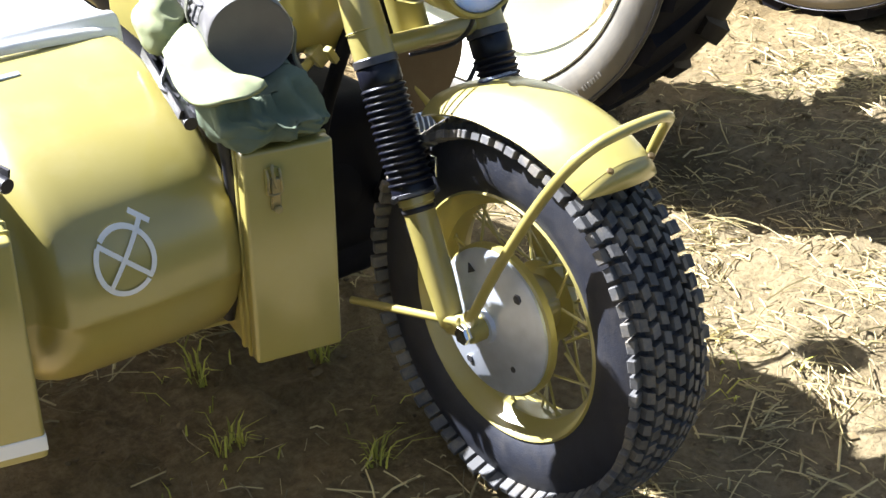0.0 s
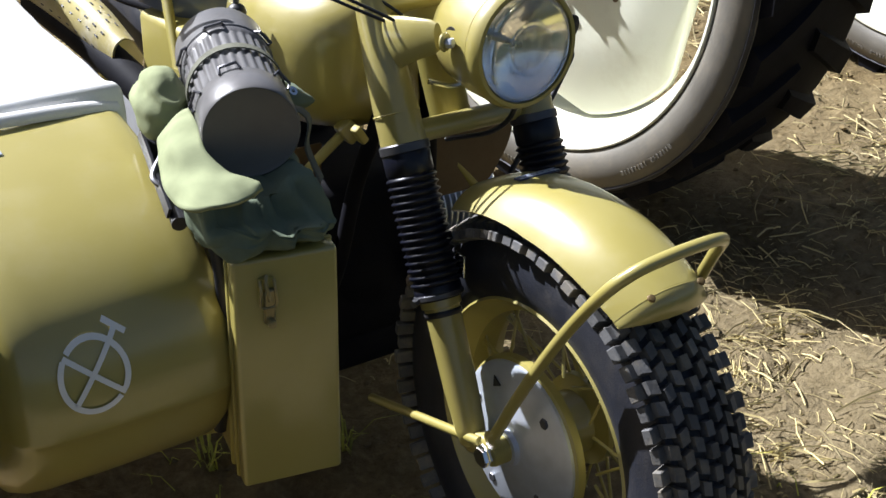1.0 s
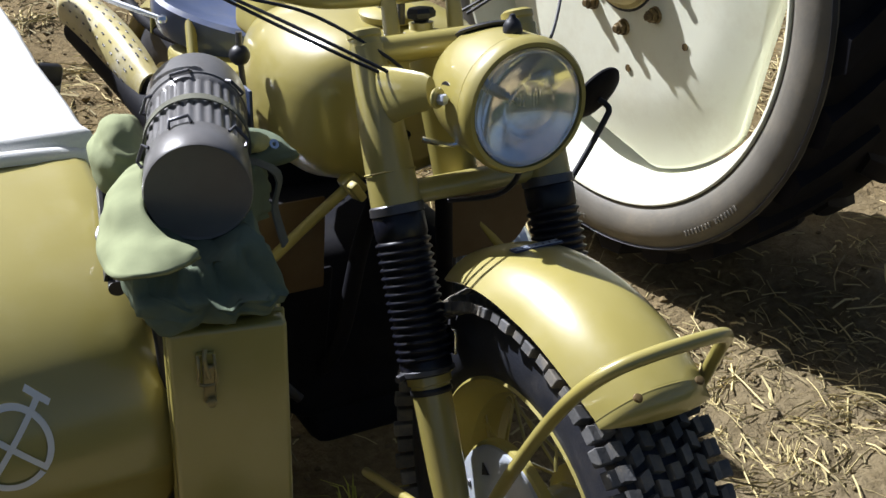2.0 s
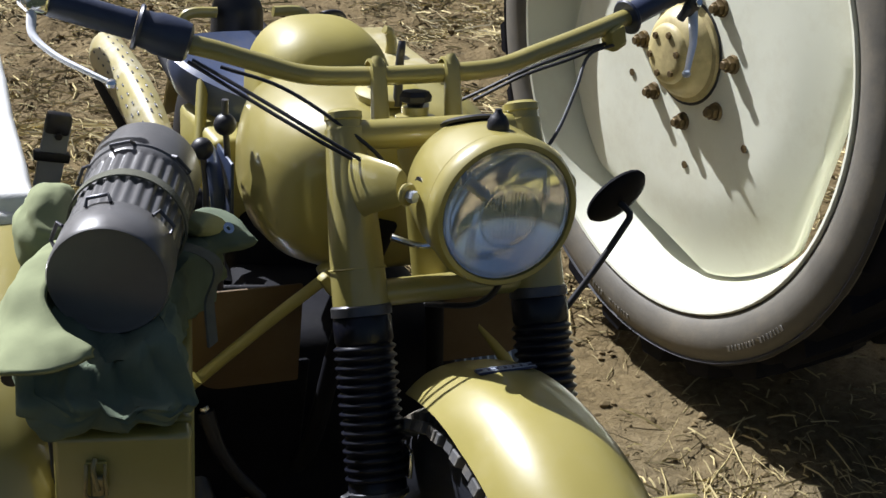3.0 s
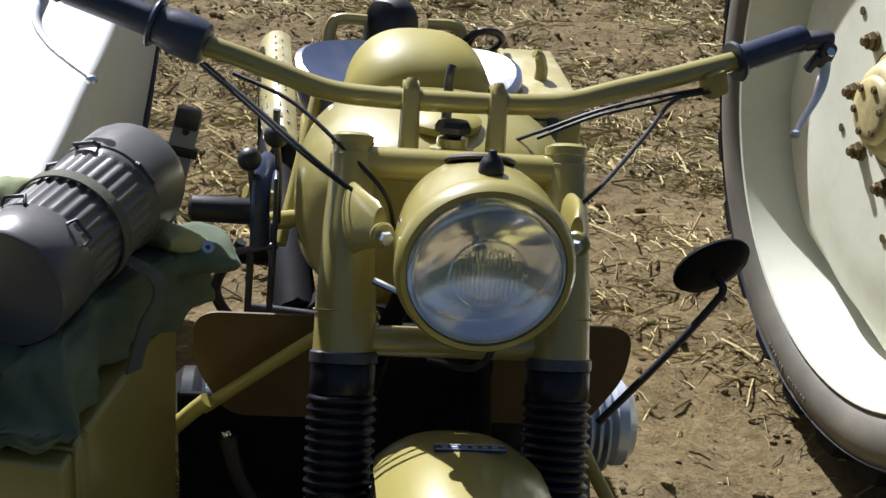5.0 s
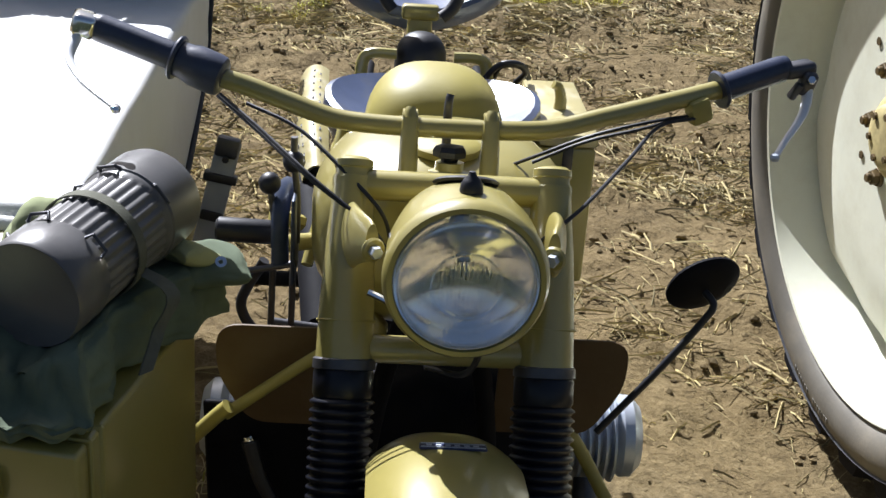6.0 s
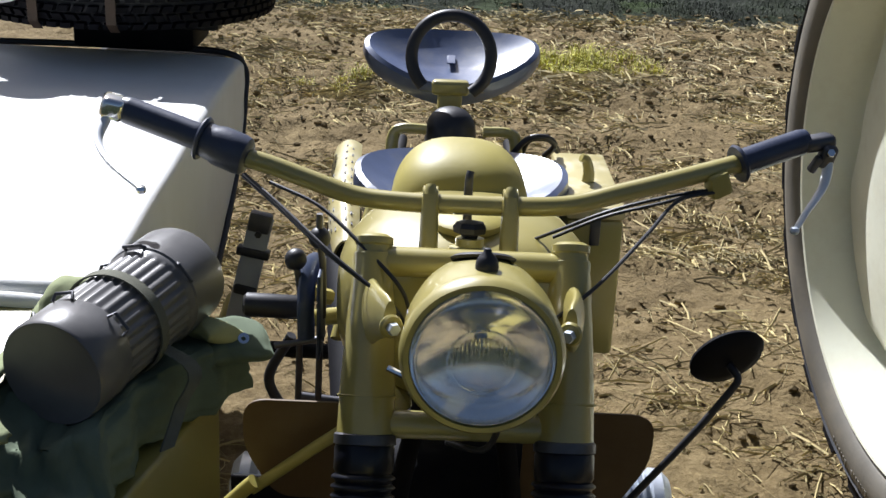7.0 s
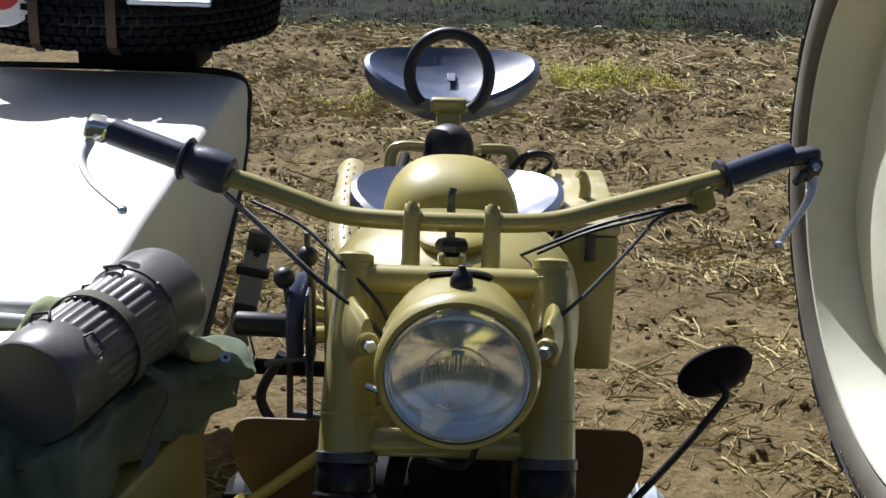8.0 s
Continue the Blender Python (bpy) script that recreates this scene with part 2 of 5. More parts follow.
def lathe(profile, seg=32, m=None, bm=None):
    """Turns (radius, height) points about z."""
    bm = bm or bmesh.new()
    m = m or Matrix()
    rings = []
    for r, z in profile:
        if r <= 1e-6:
            rings.append([bm.verts.new(m @ Vector((0, 0, z)))])
        else:
            rings.append([bm.verts.new(m @ Vector((r * math.cos(2 * math.pi * i / seg), r * math.sin(2 * math.pi * i / seg), z))) for i in range(seg)])
    for a, b in zip(rings, rings[1:]):
        for i in range(seg):
            j = (i + 1) % seg
            if len(a) == 1 and len(b) > 1:
                bm.faces.new((a[0], b[i], b[j]))
            elif len(b) == 1 and len(a) > 1:
                bm.faces.new((a[i], a[j], b[0]))
            elif len(a) > 1:
                bm.faces.new((a[i], a[j], b[j], b[i]))
    return bm


def smooth_line(pts, n=8, closed=False):
    pts = [Vector(p) for p in pts]
    out = []
    k = len(pts)
    for i in range(k if closed else k - 1):
        p1, p2 = pts[i], pts[(i + 1) % k]
        p0 = pts[i - 1] if i or closed else p1 * 2 - p2
        p3 = pts[(i + 2) % k] if closed or i + 2 < k else p2 * 2 - p1
        for s in range(n):
            t = s / n
            out.append(0.5 * (2 * p1 + (p2 - p0) * t + (2 * p0 - 5 * p1 + 4 * p2 - p3) * t * t + (3 * p1 - p0 - 3 * p2 + p3) * t ** 3))
    if not closed:
        out.append(pts[-1])
    return out


def tube(pts, r, seg=10, n=8, bm=None, closed=False, flat=1.0, smooth=True):
    """A round bar along a smooth line; r is one radius or a (start, end) pair."""
    bm = bm or bmesh.new()
    line = smooth_line(pts, n, closed) if smooth and len(pts) > 2 else [Vector(p) for p in pts]
    k = len(line)
    side = None
    rings = []
    for i, p in enumerate(line):
        d = (line[(i + 1) % k] - line[i - 1]) if closed else (line[min(i + 1, k - 1)] - line[max(i - 1, 0)])
        d.normalize()
        if side is None:
            side = d.orthogonal().normalized()
        side = (side - d * side.dot(d)).normalized()
        up = d.cross(side)
        rad = r if not isinstance(r, tuple) else r[0] + (r[1] - r[0]) * i / (k - 1)
        rings.append([bm.verts.new(p + side * rad * math.cos(2 * math.pi * j / seg) + up * rad * flat * math.sin(2 * math.pi * j / seg)) for j in range(seg)])
    pairs = list(zip(rings, rings[1:])) + ([(rings[-1], rings[0])] if closed else [])
    for a, b in pairs:
        for j in range(seg):
            q = (j + 1) % seg
            bm.faces.new((a[j], a[q], b[q], b[j]))
    if not closed:
        bm.faces.new(rings[0][::-1])
        bm.faces.new(rings[-1])
    return bm


def block(sx, sy, sz, m=None, bev=0.004, segs=2, bm=None):
    """A box about its own centre with rounded edges."""
    own = bmesh.new()
    bmesh.ops.create_cube(own, size=1.0)
    for v in own.verts:
        v.co = Vector((v.co.x * sx, v.co.y * sy, v.co.z * sz))
    if bev:
        bmesh.ops.bevel(own, geom=list(own.edges), offset=bev, segments=segs, profile=0.5, affect="EDGES")
    if m is not None:
        own.transform(m)
    if bm is None:
        return own
    me = bpy.data.meshes.new("t")
    own.to_mesh(me)
    own.free()
    bm.from_mesh(me)
    bpy.data.meshes.remove(me)
    return bm


def loft(rings, bm=None, caps=True, closed=True):
    bm = bm or bmesh.new()
    vs = [[bm.verts.new(p) for p in r] for r in rings]
    for a, b in zip(vs, vs[1:]):
        k = len(a)
        for i in range(k if closed else k - 1):
            j = (i + 1) % k
            bm.faces.new((a[i], a[j], b[j], b[i]))
    if caps:
        bm.faces.new(vs[0][::-1])
        bm.faces.new(vs[-1])
    return bm


def hexnut(r, h, m, bm=None):
    return lathe([(0, 0), (r * 0.92, 0), (r, h * 0.12), (r, h * 0.85), (r * 0.88, h), (0, h)], 6, m, bm)


def rod(a, b, r, bm=None, seg=10):
    return tube([a, b], r, seg, bm=bm, smooth=False)


# ---- ground ----
def lift(x, y):
    """The lie of the land: it rises a little towards the trailer."""
    s = min(1, max(0, (x - 0.15) / 1.0))
    s = s * s * (3 - 2 * s)
    fade = min(1, max(0, (3.2 - y) / 1.6))
    far = min(1, max(0, (4.5 - x) / 1.5))
    rut = 0.075 * math.exp(-((x - 0.98) / 0.34) ** 4) * math.exp(-((y - 0.95) / 0.90) ** 4)
    return 0.085 * s * fade * far - rut


def relief(x, y):
    near = 1.0 if abs(x) + abs(y) < 14 else 0.2
    v = Vector((x, y, 0))
    h = 0.020 * noise.noise(v * 5) + 0.014 * noise.noise(v * 13) + 0.007 * noise.noise(v * 31) + 0.02 * noise.noise(v * 1.3)
    furrow = 0.018 * math.sin(y * 7 + 2 * noise.noise(v * 0.8)) * min(1, max(0, (y - 1.5) / 2))
    clod = max(0, noise.noise(v * 23 + Vector((7, 3, 0))) - 0.15) * 0.05
    flat = min(1, max(0.15, (math.hypot(x, y + 0.014) - 0.05) / 0.3)) * min(1, max(0.2, math.hypot(x - 0.9, y - 1.1) / 0.4))
    rough = min(1, max(0, (y - 1.3) / 1.2))
    lumps = 0.030 * max(0, noise.noise(Vector((x * 5, y * 8, 3))) - 0.05) + 0.034 * max(0, noise.noise(Vector((x * 11, y * 15, 9))) - 0.1)
    return near * (h + furrow + clod + rough * lumps) * flat


def spread(a, b, step, reach, count):
    k = int((b - a) / step)
    mid = [a + (b - a) * i / k for i in range(k + 1)]
    g = [step * 2 * (reach / (step * 2)) ** (i / (count - 1)) for i in range(count)]
    return [a - v for v in reversed(g)] + mid + [b + v for v in g]


xs, ys = spread(-2.2, 3.2, 0.032, 2500, 22), spread(-1.2, 8.6, 0.036, 2500, 22)
verts = [(x, y, lift(x, y) + relief(x, y)) for y in ys for x in xs]
w = len(xs)
faces = [(j * w + i, j * w + i + 1, (j + 1) * w + i + 1, (j + 1) * w + i) for j in range(len(ys) - 1) for i in range(w - 1)]
me = bpy.data.meshes.new("ground")
me.from_pydata(verts, [], faces)
for f in me.polygons:
    f.use_smooth = True
me.materials.append(SOIL)
ground = tagged(new("ground", me), "dry sandy soil field with furrows, trodden straw and clods", "ground", kind="structure")

# ---- motorcycle ----
C = Vector((0, -0.010, 0.343))
FOOT = Vector((0, 0.027, 0.311))
U = Vector((0, 0.433, 0.902)).normalized()
LEG = 0.1195
moto = thing("motorcycle", "sand-yellow military motorcycle with boxer engine standing on dry soil", "motorcycle", (0, 0.6, 0))


def on_moto(name, bm, mat, label="", parent=None, sharp=38):
    ob = part(name, bm, mat, parent or moto, label, sharp)
    if parent is None:
        ob.matrix_parent_inverse = Matrix.Translation((0, -0.6, 0))
    return ob


def leg(side, d, dx=0.0, dy=0.0):
    return FOOT + Vector((side * LEG + dx, dy, 0)) + U * d


X = Vector((1, 0, 0))
hubm = axis_at(C, X)

# front wheel: rim with its tyre, tread, drum, brake plate and spokes
rim = on_moto("wheel_rim", lathe([(0.222, -0.056), (0.217, -0.060), (0.209, -0.054), (0.203, -0.034), (0.190, -0.022), (0.187, 0), (0.190, 0.022), (0.203, 0.034),
                                  (0.209, 0.054), (0.217, 0.060), (0.222, 0.056), (0.214, 0.040), (0.208, 0), (0.214, -0.040), (0.222, -0.056)], 72, hubm), TAN, "sand-yellow steel wheel rim")
tyre_profile = [(0.212, -0.050), (0.222, -0.058), (0.245, -0.066), (0.275, -0.068), (0.300, -0.063), (0.318, -0.055), (0.328, -0.035), (0.332, 0)]
tyre_profile += [(r, -z) for r, z in reversed(tyre_profile[:-1])]
tyre = on_moto("tyre", lathe(tyre_profile, 96, hubm), RUBBER, "black rubber tyre with dust", rim)


def tread_mesh(rows, count, top, width_of, depth, m):
    """Tread blocks in staggered rows across the tyre."""
    bm = bmesh.new()
    for k, (x, half, rad, tilt, shift) in enumerate(rows):
        for i in range(count):
            a = 2 * math.pi * (i + shift) / count
            da = width_of * math.pi / count
            rnd = 1 + 0.04 * math.sin(i * 12.9898 + k * 4.1)
            lo, hi = rad - depth, rad
            pts = []
            for (aa, xx) in ((-da * rnd, -half), (da * rnd, -half), (da, half), (-da, half)):
                for rr, sh in ((lo, 1.0), (hi, 0.9)):
                    ang = a + aa * sh + tilt * (xx / max(half, 1e-6)) * da
                    x2 = x + xx * sh
                    r2 = rr - abs(x2) ** 2 * top
                    pts.append(bm.verts.new(m @ Vector((r2 * math.cos(ang), r2 * math.sin(ang), x2))))
            a0, a1, b0, b1, c0, c1, d0, d1 = pts
            for q in ((a1, b1, c1, d1), (a0, a1, d1, d0), (b0, c0, c1, b1), (a0, b0, b1, a1), (d0, d1, c1, c0)):
                bm.faces.new(q)
    return bm


rows = [(x, 0.0068, 0.3475 if abs(x) > 0.05 else 0.3462, t, o) for x, t, o in ((-0.0575, 0.15, 0.5), (-0.0395, -0.25, 0.0), (-0.0215, 0.2, 0.5), (0.0, 0.0, 0.0),
        (0.0215, -0.2, 0.5), (0.0395, 0.25, 0.0), (0.0575, -0.15, 0.5))]
on_moto("tread", tread_mesh(rows, 72, 3.4, 0.72, 0.024, hubm), TREAD, "worn block tread pale with dust", rim, sharp=25)["kind"] = "stuff"
lugs = bmesh.new()
for s in (-1, 1):
    for i in range(72):
        a = 2 * math.pi * (i + 0.5) / 72
        mm = hubm @ Matrix.Rotation(a, 4, "Z") @ Matrix.Translation((0.315, 0, s * 0.0625)) @ Matrix.Rotation(-s * 1.22, 4, "Y")
        block(0.046 if i % 2 else 0.036, 0.021, 0.014, mm, 0.0015, 1, lugs)
on_moto("shoulder_tread", lugs, TREAD, "shoulder tread blocks", rim, sharp=25)["kind"] = "stuff"
on_moto("brake_drum", lathe([(0.128, -0.070), (0.133, -0.067), (0.1345, -0.061), (0.1345, -0.055), (0.124, -0.050), (0.088, -0.030), (0.062, -0.012), (0.046, 0.0), (0.050, 0.034), (0.072, 0.042), (0.074, 0.052), (0.055, 0.058), (0.035, 0.09), (0, 0.09)], 48, hubm), TAN, "sand-yellow brake drum")
plate = on_moto("brake_plate", lathe([(0.129, -0.066), (0.128, -0.074), (0.118, -0.080), (0.062, -0.084), (0.050, -0.090), (0.030, -0.092), (0.028, -0.100), (0, -0.100)], 48, hubm), ALU, "grey aluminium brake plate")
for a, r, q in ((0.4, 0.095, 0.006), (2.3, 0.10, 0.009), (3.9, 0.085, 0.006), (5.2, 0.10, 0.008)):
    on_moto("plate_bolt", hexnut(q, 0.008, axis_at(C + Vector((-0.076, r * math.cos(a), r * math.sin(a))), -X)), STEEL, "", plate)
plug = lathe([(0, 0), (0.011, 0), (0.011, 0.002), (0, 0.002)], 3, axis_at(C + Vector((-0.083, 0.045, 0.085)), -X))
on_moto("plate_plug", plug, BLACK, "", plate)
spoke_meshes = []
for s in (-1, 1):
    for twist in (-1, 1):
        a0 = twist * 0.28
        bm = rod(Vector((0.124 if s < 0 else 0.072, 0, s * 0.048 if s > 0 else -0.026)), Vector((0.196 * math.cos(a0), 0.196 * math.sin(a0), s * 0.008)), 0.0026, seg=6)
        spoke_meshes.append(finish(bm, "spoke", TAN))
for i in range(40):
    ob = new("spoke", spoke_meshes[i % 4])
    ob.parent = rim
    ob.matrix_basis = hubm @ Matrix.Rotation(2 * math.pi * i / 40, 4, "Z")
on_moto("axle", lathe([(0, -0.140), (0.009, -0.140), (0.010, -0.136), (0.010, 0.13), (0, 0.13)], 16, hubm), STEEL)
on_moto("axle_nut", hexnut(0.017, 0.016, axis_at(C + X * -0.128, -X)), CHROME, "bright axle nut")
on_moto("axle_sleeve", lathe([(0.0, -0.128), (0.019, -0.128), (0.021, -0.122), (0.021, -0.088), (0, -0.088)], 24, hubm), TAN_DULL)

# fork legs, gaiters and shrouds
for s in (-1, 1):
    fl = on_moto("fork_leg", lathe([(0.0, 0.022), (0.016, 0.022), (0.021, 0.028), (0.023, 0.05), (0.026, 0.11), (0.027, 0.235), (0.031, 0.237), (0.031, 0.252), (0.0, 0.252)], 28, axis_at(leg(s, 0), U)), TAN)
    on_moto("axle_lug", block(0.026, 0.075, 0.040, pose(s * LEG, 0.016, 0.343, -14), 0.010, 3), TAN, "", fl)
    on_moto("fork_collar", lathe([(0.0275, 0.222), (0.029, 0.224), (0.029, 0.229), (0.0275, 0.231)], 28, axis_at(leg(s, 0), U)), BLACK, "", fl)
    prof = [(0.034, 0.248), (0.036, 0.250), (0.036, 0.268)]
    for i in range(15):
        z = 0.270 + i * 0.0112
        prof += [(0.0345, z), (0.0385, z + 0.0028), (0.0385, z + 0.0048), (0.0335, z + 0.0085)]
    prof += [(0.036, 0.440), (0.036, 0.466), (0.034, 0.470), (0.0, 0.470)]
    ga = on_moto("fork_gaiter", lathe(prof, 36, axis_at(leg(s, 0), U)), GAITER, "ribbed black rubber fork gaiter", sharp=60)
    on_moto("gaiter_clamp", lathe([(0.0362, 0.250), (0.038, 0.251), (0.038, 0.257), (0.0362, 0.258)], 36, axis_at(leg(s, 0), U)), STEEL, "", ga)
    on_moto("clamp_screw", hexnut(0.006, 0.012, axis_at(leg(s, 0.253, s * 0.037), (s, -0.4, 0))), STEEL, "", ga)
    on_moto("shroud_ring", lathe([(0.031, 0.468), (0.0375, 0.470), (0.0375, 0.481), (0.034, 0.484)], 36, axis_at(leg(s, 0), U)), STEEL, "", ga)
    # shroud: a pressed cover, deeper fore and aft half way up
    rings = []
    front = U.cross(X).normalized()
    if front.y > 0:
        front = -front
    for d, rx, rf, rb in ((0.482, 0.0345, 0.036, 0.034), (0.50, 0.034, 0.036, 0.034), (0.54, 0.033, 0.036, 0.034), (0.58, 0.031, 0.037, 0.033), (0.62, 0.029, 0.036, 0.031),
                          (0.655, 0.026, 0.031, 0.028), (0.685, 0.024, 0.026, 0.025), (0.70, 0.0235, 0.024, 0.0235)):
        c = leg(s, d)
        rings.append([c + X * rx * math.cos(a) + front * (rf if math.sin(a) > 0 else rb) * math.sin(a) for a in [2 * math.pi * i / 32 for i in range(32)]])
    sh = on_moto("fork_shroud", loft(rings), TAN, "sand-yellow fork shroud")
    on_moto("shroud_seam", lathe([(0.0348, 0.5255), (0.0362, 0.527), (0.0348, 0.5285)], 32, axis_at(leg(s, 0), U)), TAN_DULL, "", sh)
    on_moto("fork_cap", lathe([(0.0, 0.722), (0.017, 0.722), (0.020, 0.720), (0.0235, 0.718), (0.0235, 0.710), (0.0215, 0.708), (0.0215, 0.700), (0.0245, 0.698), (0.0245, 0.688), (0.0, 0.688)], 28, axis_at(leg(s, 0), U)), TAN)
    # lamp ear
    ear = Vector((0.008 + s * 0.089, 0.187, 0.916))
    rings = []
    for f, rad in ((0, 0.044), (0.25, 0.040), (0.5, 0.034), (0.75, 0.028), (0.92, 0.024), (1.0, 0.019)):
        c = leg(s, 0.625).lerp(ear + Vector((s * 0.012, 0.002, 0)), f) + Vector((s * 0.006 * math.sin(f * 3.1), 0, 0.004 * math.sin(f * 3.1)))
        rings.append([c + Vector((s * (0.015 - 0.008 * f) * math.cos(a), rad * 0.5 * math.sin(a) * 0.4, rad * math.sin(a))) for a in [2 * math.pi * i / 24 for i in range(24)]])
    on_moto("lamp_ear", loft(rings), TAN, "", sh)
    on_moto("ear_nut", hexnut(0.0075, 0.010, axis_at(ear + Vector((s * 0.010, -0.016, -0.004)), (-s * 0.5, -1, 0.1))), ALU, "", sh)
    on_moto("ear_plate", lathe([(0, 0), (0.013, 0), (0.014, 0.003), (0.012, 0.006), (0, 0.006)], 24, axis_at(ear + Vector((s * 0.012, -0.010, -0.004)), (-s * 0.5, -1, 0.1))), TAN, "", sh)
    on_moto("ear_bolt", hexnut(0.0085, 0.010, axis_at(ear + Vector((s * -0.012, -0.004, -0.002)), (-s, 0, 0))), CHROME, "", sh)
    on_moto("ear_washer", lathe([(0, 0), (0.015, 0), (0.015, 0.004), (0, 0.004)], 20, axis_at(ear + Vector((s * -0.006, -0.004, -0.002)), (-s, 0, 0))), STEEL, "", sh)

on_moto("top_yoke", tube([leg(-1, 0.69), leg(1, 0.69)], 0.0185, 18, smooth=False), TAN)
on_moto("lower_yoke", tube([leg(-1, 0.495), leg(1, 0.495)], 0.017, 16, smooth=False), TAN)
on_moto("steering_head", lathe([(0, 0.47), (0.028, 0.47), (0.032, 0.48), (0.032, 0.63), (0.036, 0.64), (0.036, 0.652), (0, 0.652)], 24, axis_at(FOOT + Vector((0, 0.050, 0)), U)), TAN_DULL)
cap = on_moto("steering_damper", lathe([(0, 0.0), (0.026, 0.0), (0.026, 0.018), (0.018, 0.020), (0.018, 0.03), (0, 0.03)], 20, axis_at((-0.002, 0.393, 0.913), (0, 0.15, 1))), TAN)
knobs = lathe([(0, 0.03), (0.010, 0.03), (0.012, 0.034), (0.021, 0.037), (0.022, 0.044), (0.018, 0.050), (0, 0.053)], 7, axis_at((-0.002, 0.393, 0.913), (0, 0.15, 1)))
on_moto("damper_knob", knobs, BLACK, "black steering damper knob", cap)

# risers and handlebar
for x in (-0.054, 0.047):
    rs = on_moto("bar_riser", tube([(x, 0.380, 0.918), (x, 0.392, 0.962), (x, 0.403, 0.996)], (0.0125, 0.0105), 14), TAN)
    lp = lathe([(0.0155, -0.010), (0.019, -0.009), (0.019, 0.009), (0.0155, 0.010)], 20, axis_at((x, 0.411, 0.985), X))
    on_moto("riser_loop", lp, TAN, "", rs)
    on_moto("riser_tip", tube([(x, 0.403, 0.995), (x, 0.406, 1.002), (x, 0.409, 1.007)], (0.0095, 0.006), 12), TAN, "", rs)
bar_line = [(-0.290, 0.436, 1.024), (-0.255, 0.434, 1.015), (-0.205, 0.428, 1.000), (-0.150, 0.420, 0.985), (-0.092, 0.412, 0.982), (-0.006, 0.409, 0.982),
            (0.080, 0.412, 0.983), (0.130, 0.420, 0.986), (0.188, 0.434, 0.999), (0.250, 0.451, 1.012), (0.345, 0.484, 1.031)]
bar = on_moto("handlebar", tube(bar_line, 0.0125, 16, 6), TAN, "sand-yellow tubular handlebar")


def grip(name, a, b, r, label):
    a, b = Vector(a), Vector(b)
    d = (b - a).length
    prof = [(0, 0), (r, 0), (r * 1.04, 0.004)] + [(r * (1.0 + 0.03 * (i % 2)), 0.008 + (d - 0.016) * i / 30) for i in range(31)] + [(r * 0.9, d), (0, d)]
    return on_moto(name, lathe(prof, 24, axis_at(a, b - a)), GRIP, label, bar)


grip("throttle_grip", (-0.350, 0.448, 1.044), (-0.452, 0.470, 1.072), 0.0175, "navy-black rubber twist grip")
on_moto("throttle_housing", lathe([(0, 0), (0.019, 0), (0.0245, 0.004), (0.0262, 0.012), (0.0262, 0.040), (0.0235, 0.048), (0.0225, 0.064), (0, 0.064)], 26, axis_at((-0.286, 0.4355, 1.0235), Vector((-0.062, 0.0125, 0.0200)))), GRIP, "black throttle housing", bar)
on_moto("grip_flange", lathe([(0, 0), (0.027, 0), (0.029, 0.003), (0.027, 0.006), (0, 0.006)], 28, axis_at((-0.343, 0.4470, 1.0420), Vector((-0.062, 0.0125, 0.0190)))), GRIP, "", bar)
grip("clutch_grip", (0.345, 0.484, 1.031), (0.440, 0.518, 1.058), 0.0172, "navy-black rubber grip")
on_moto("grip_flange", lathe([(0, 0), (0.024, 0), (0.026, 0.003), (0.024, 0.006), (0, 0.006)], 28, axis_at((0.344, 0.483, 1.0305), Vector((0.095, 0.033, 0.029)))), GRIP, "", bar)
on_moto("switch_block", block(0.030, 0.026, 0.034, pose(0.318, 0.466, 1.008, 0, -20, 20), 0.006), TAN_DULL, "", bar)
on_moto("brake_lever", tube([(-0.468, 0.448, 1.062), (-0.470, 0.415, 1.044), (-0.450, 0.378, 1.030), (-0.423, 0.345, 1.021), (-0.399, 0.322, 1.013)], (0.0048, 0.0030), 10, flat=1.4), LEVER, "bright brake lever", bar)
on_moto("lever_pivot", block(0.030, 0.045, 0.030, pose(-0.463, 0.466, 1.074, 0, 16, 10), 0.008, 3), CHROME, "bright lever bracket", bar)
on_moto("lever_tip", lathe([(0, -0.006), (0.005, -0.004), (0.0065, 0), (0.005, 0.004), (0, 0.006)], 12, Matrix.Translation((-0.397, 0.320, 1.012))), CHROME, "", bar)
on_moto("clutch_lever", tube([(0.468, 0.510, 1.042), (0.470, 0.505, 1.022), (0.463, 0.488, 1.006), (0.448, 0.462, 0.996), (0.430, 0.437, 0.984), (0.411, 0.411, 0.968)], (0.0065, 0.0034), 12, 5, flat=1.3), LEVER, "grey clutch lever", bar)
clamp = bmesh.new()
block(0.046, 0.028, 0.020, pose(0.455, 0.517, 1.056, 0, -8, 16), 0.007, 3, clamp)
block(0.022, 0.020, 0.034, pose(0.468, 0.510, 1.040, 12, 10, 10), 0.007, 3, clamp)
block(0.010, 0.012, 0.024, pose(0.452, 0.503, 1.030, 12, 24, 10), 0.003, 2, clamp)
on_moto("lever_pivot", clamp, STEEL, "dark lever clamp", bar)
on_moto("pivot_bolt", hexnut(0.006, 0.008, axis_at((0.468, 0.498, 1.046), (0, -1, 0.5))), CHROME, "", bar)
on_moto("lever_tip", lathe([(0, -0.006), (0.005, -0.004), (0.0065, 0), (0.005, 0.004), (0, 0.006)], 12, Matrix.Translation((0.410, 0.410, 0.967))), ALU, "", bar)
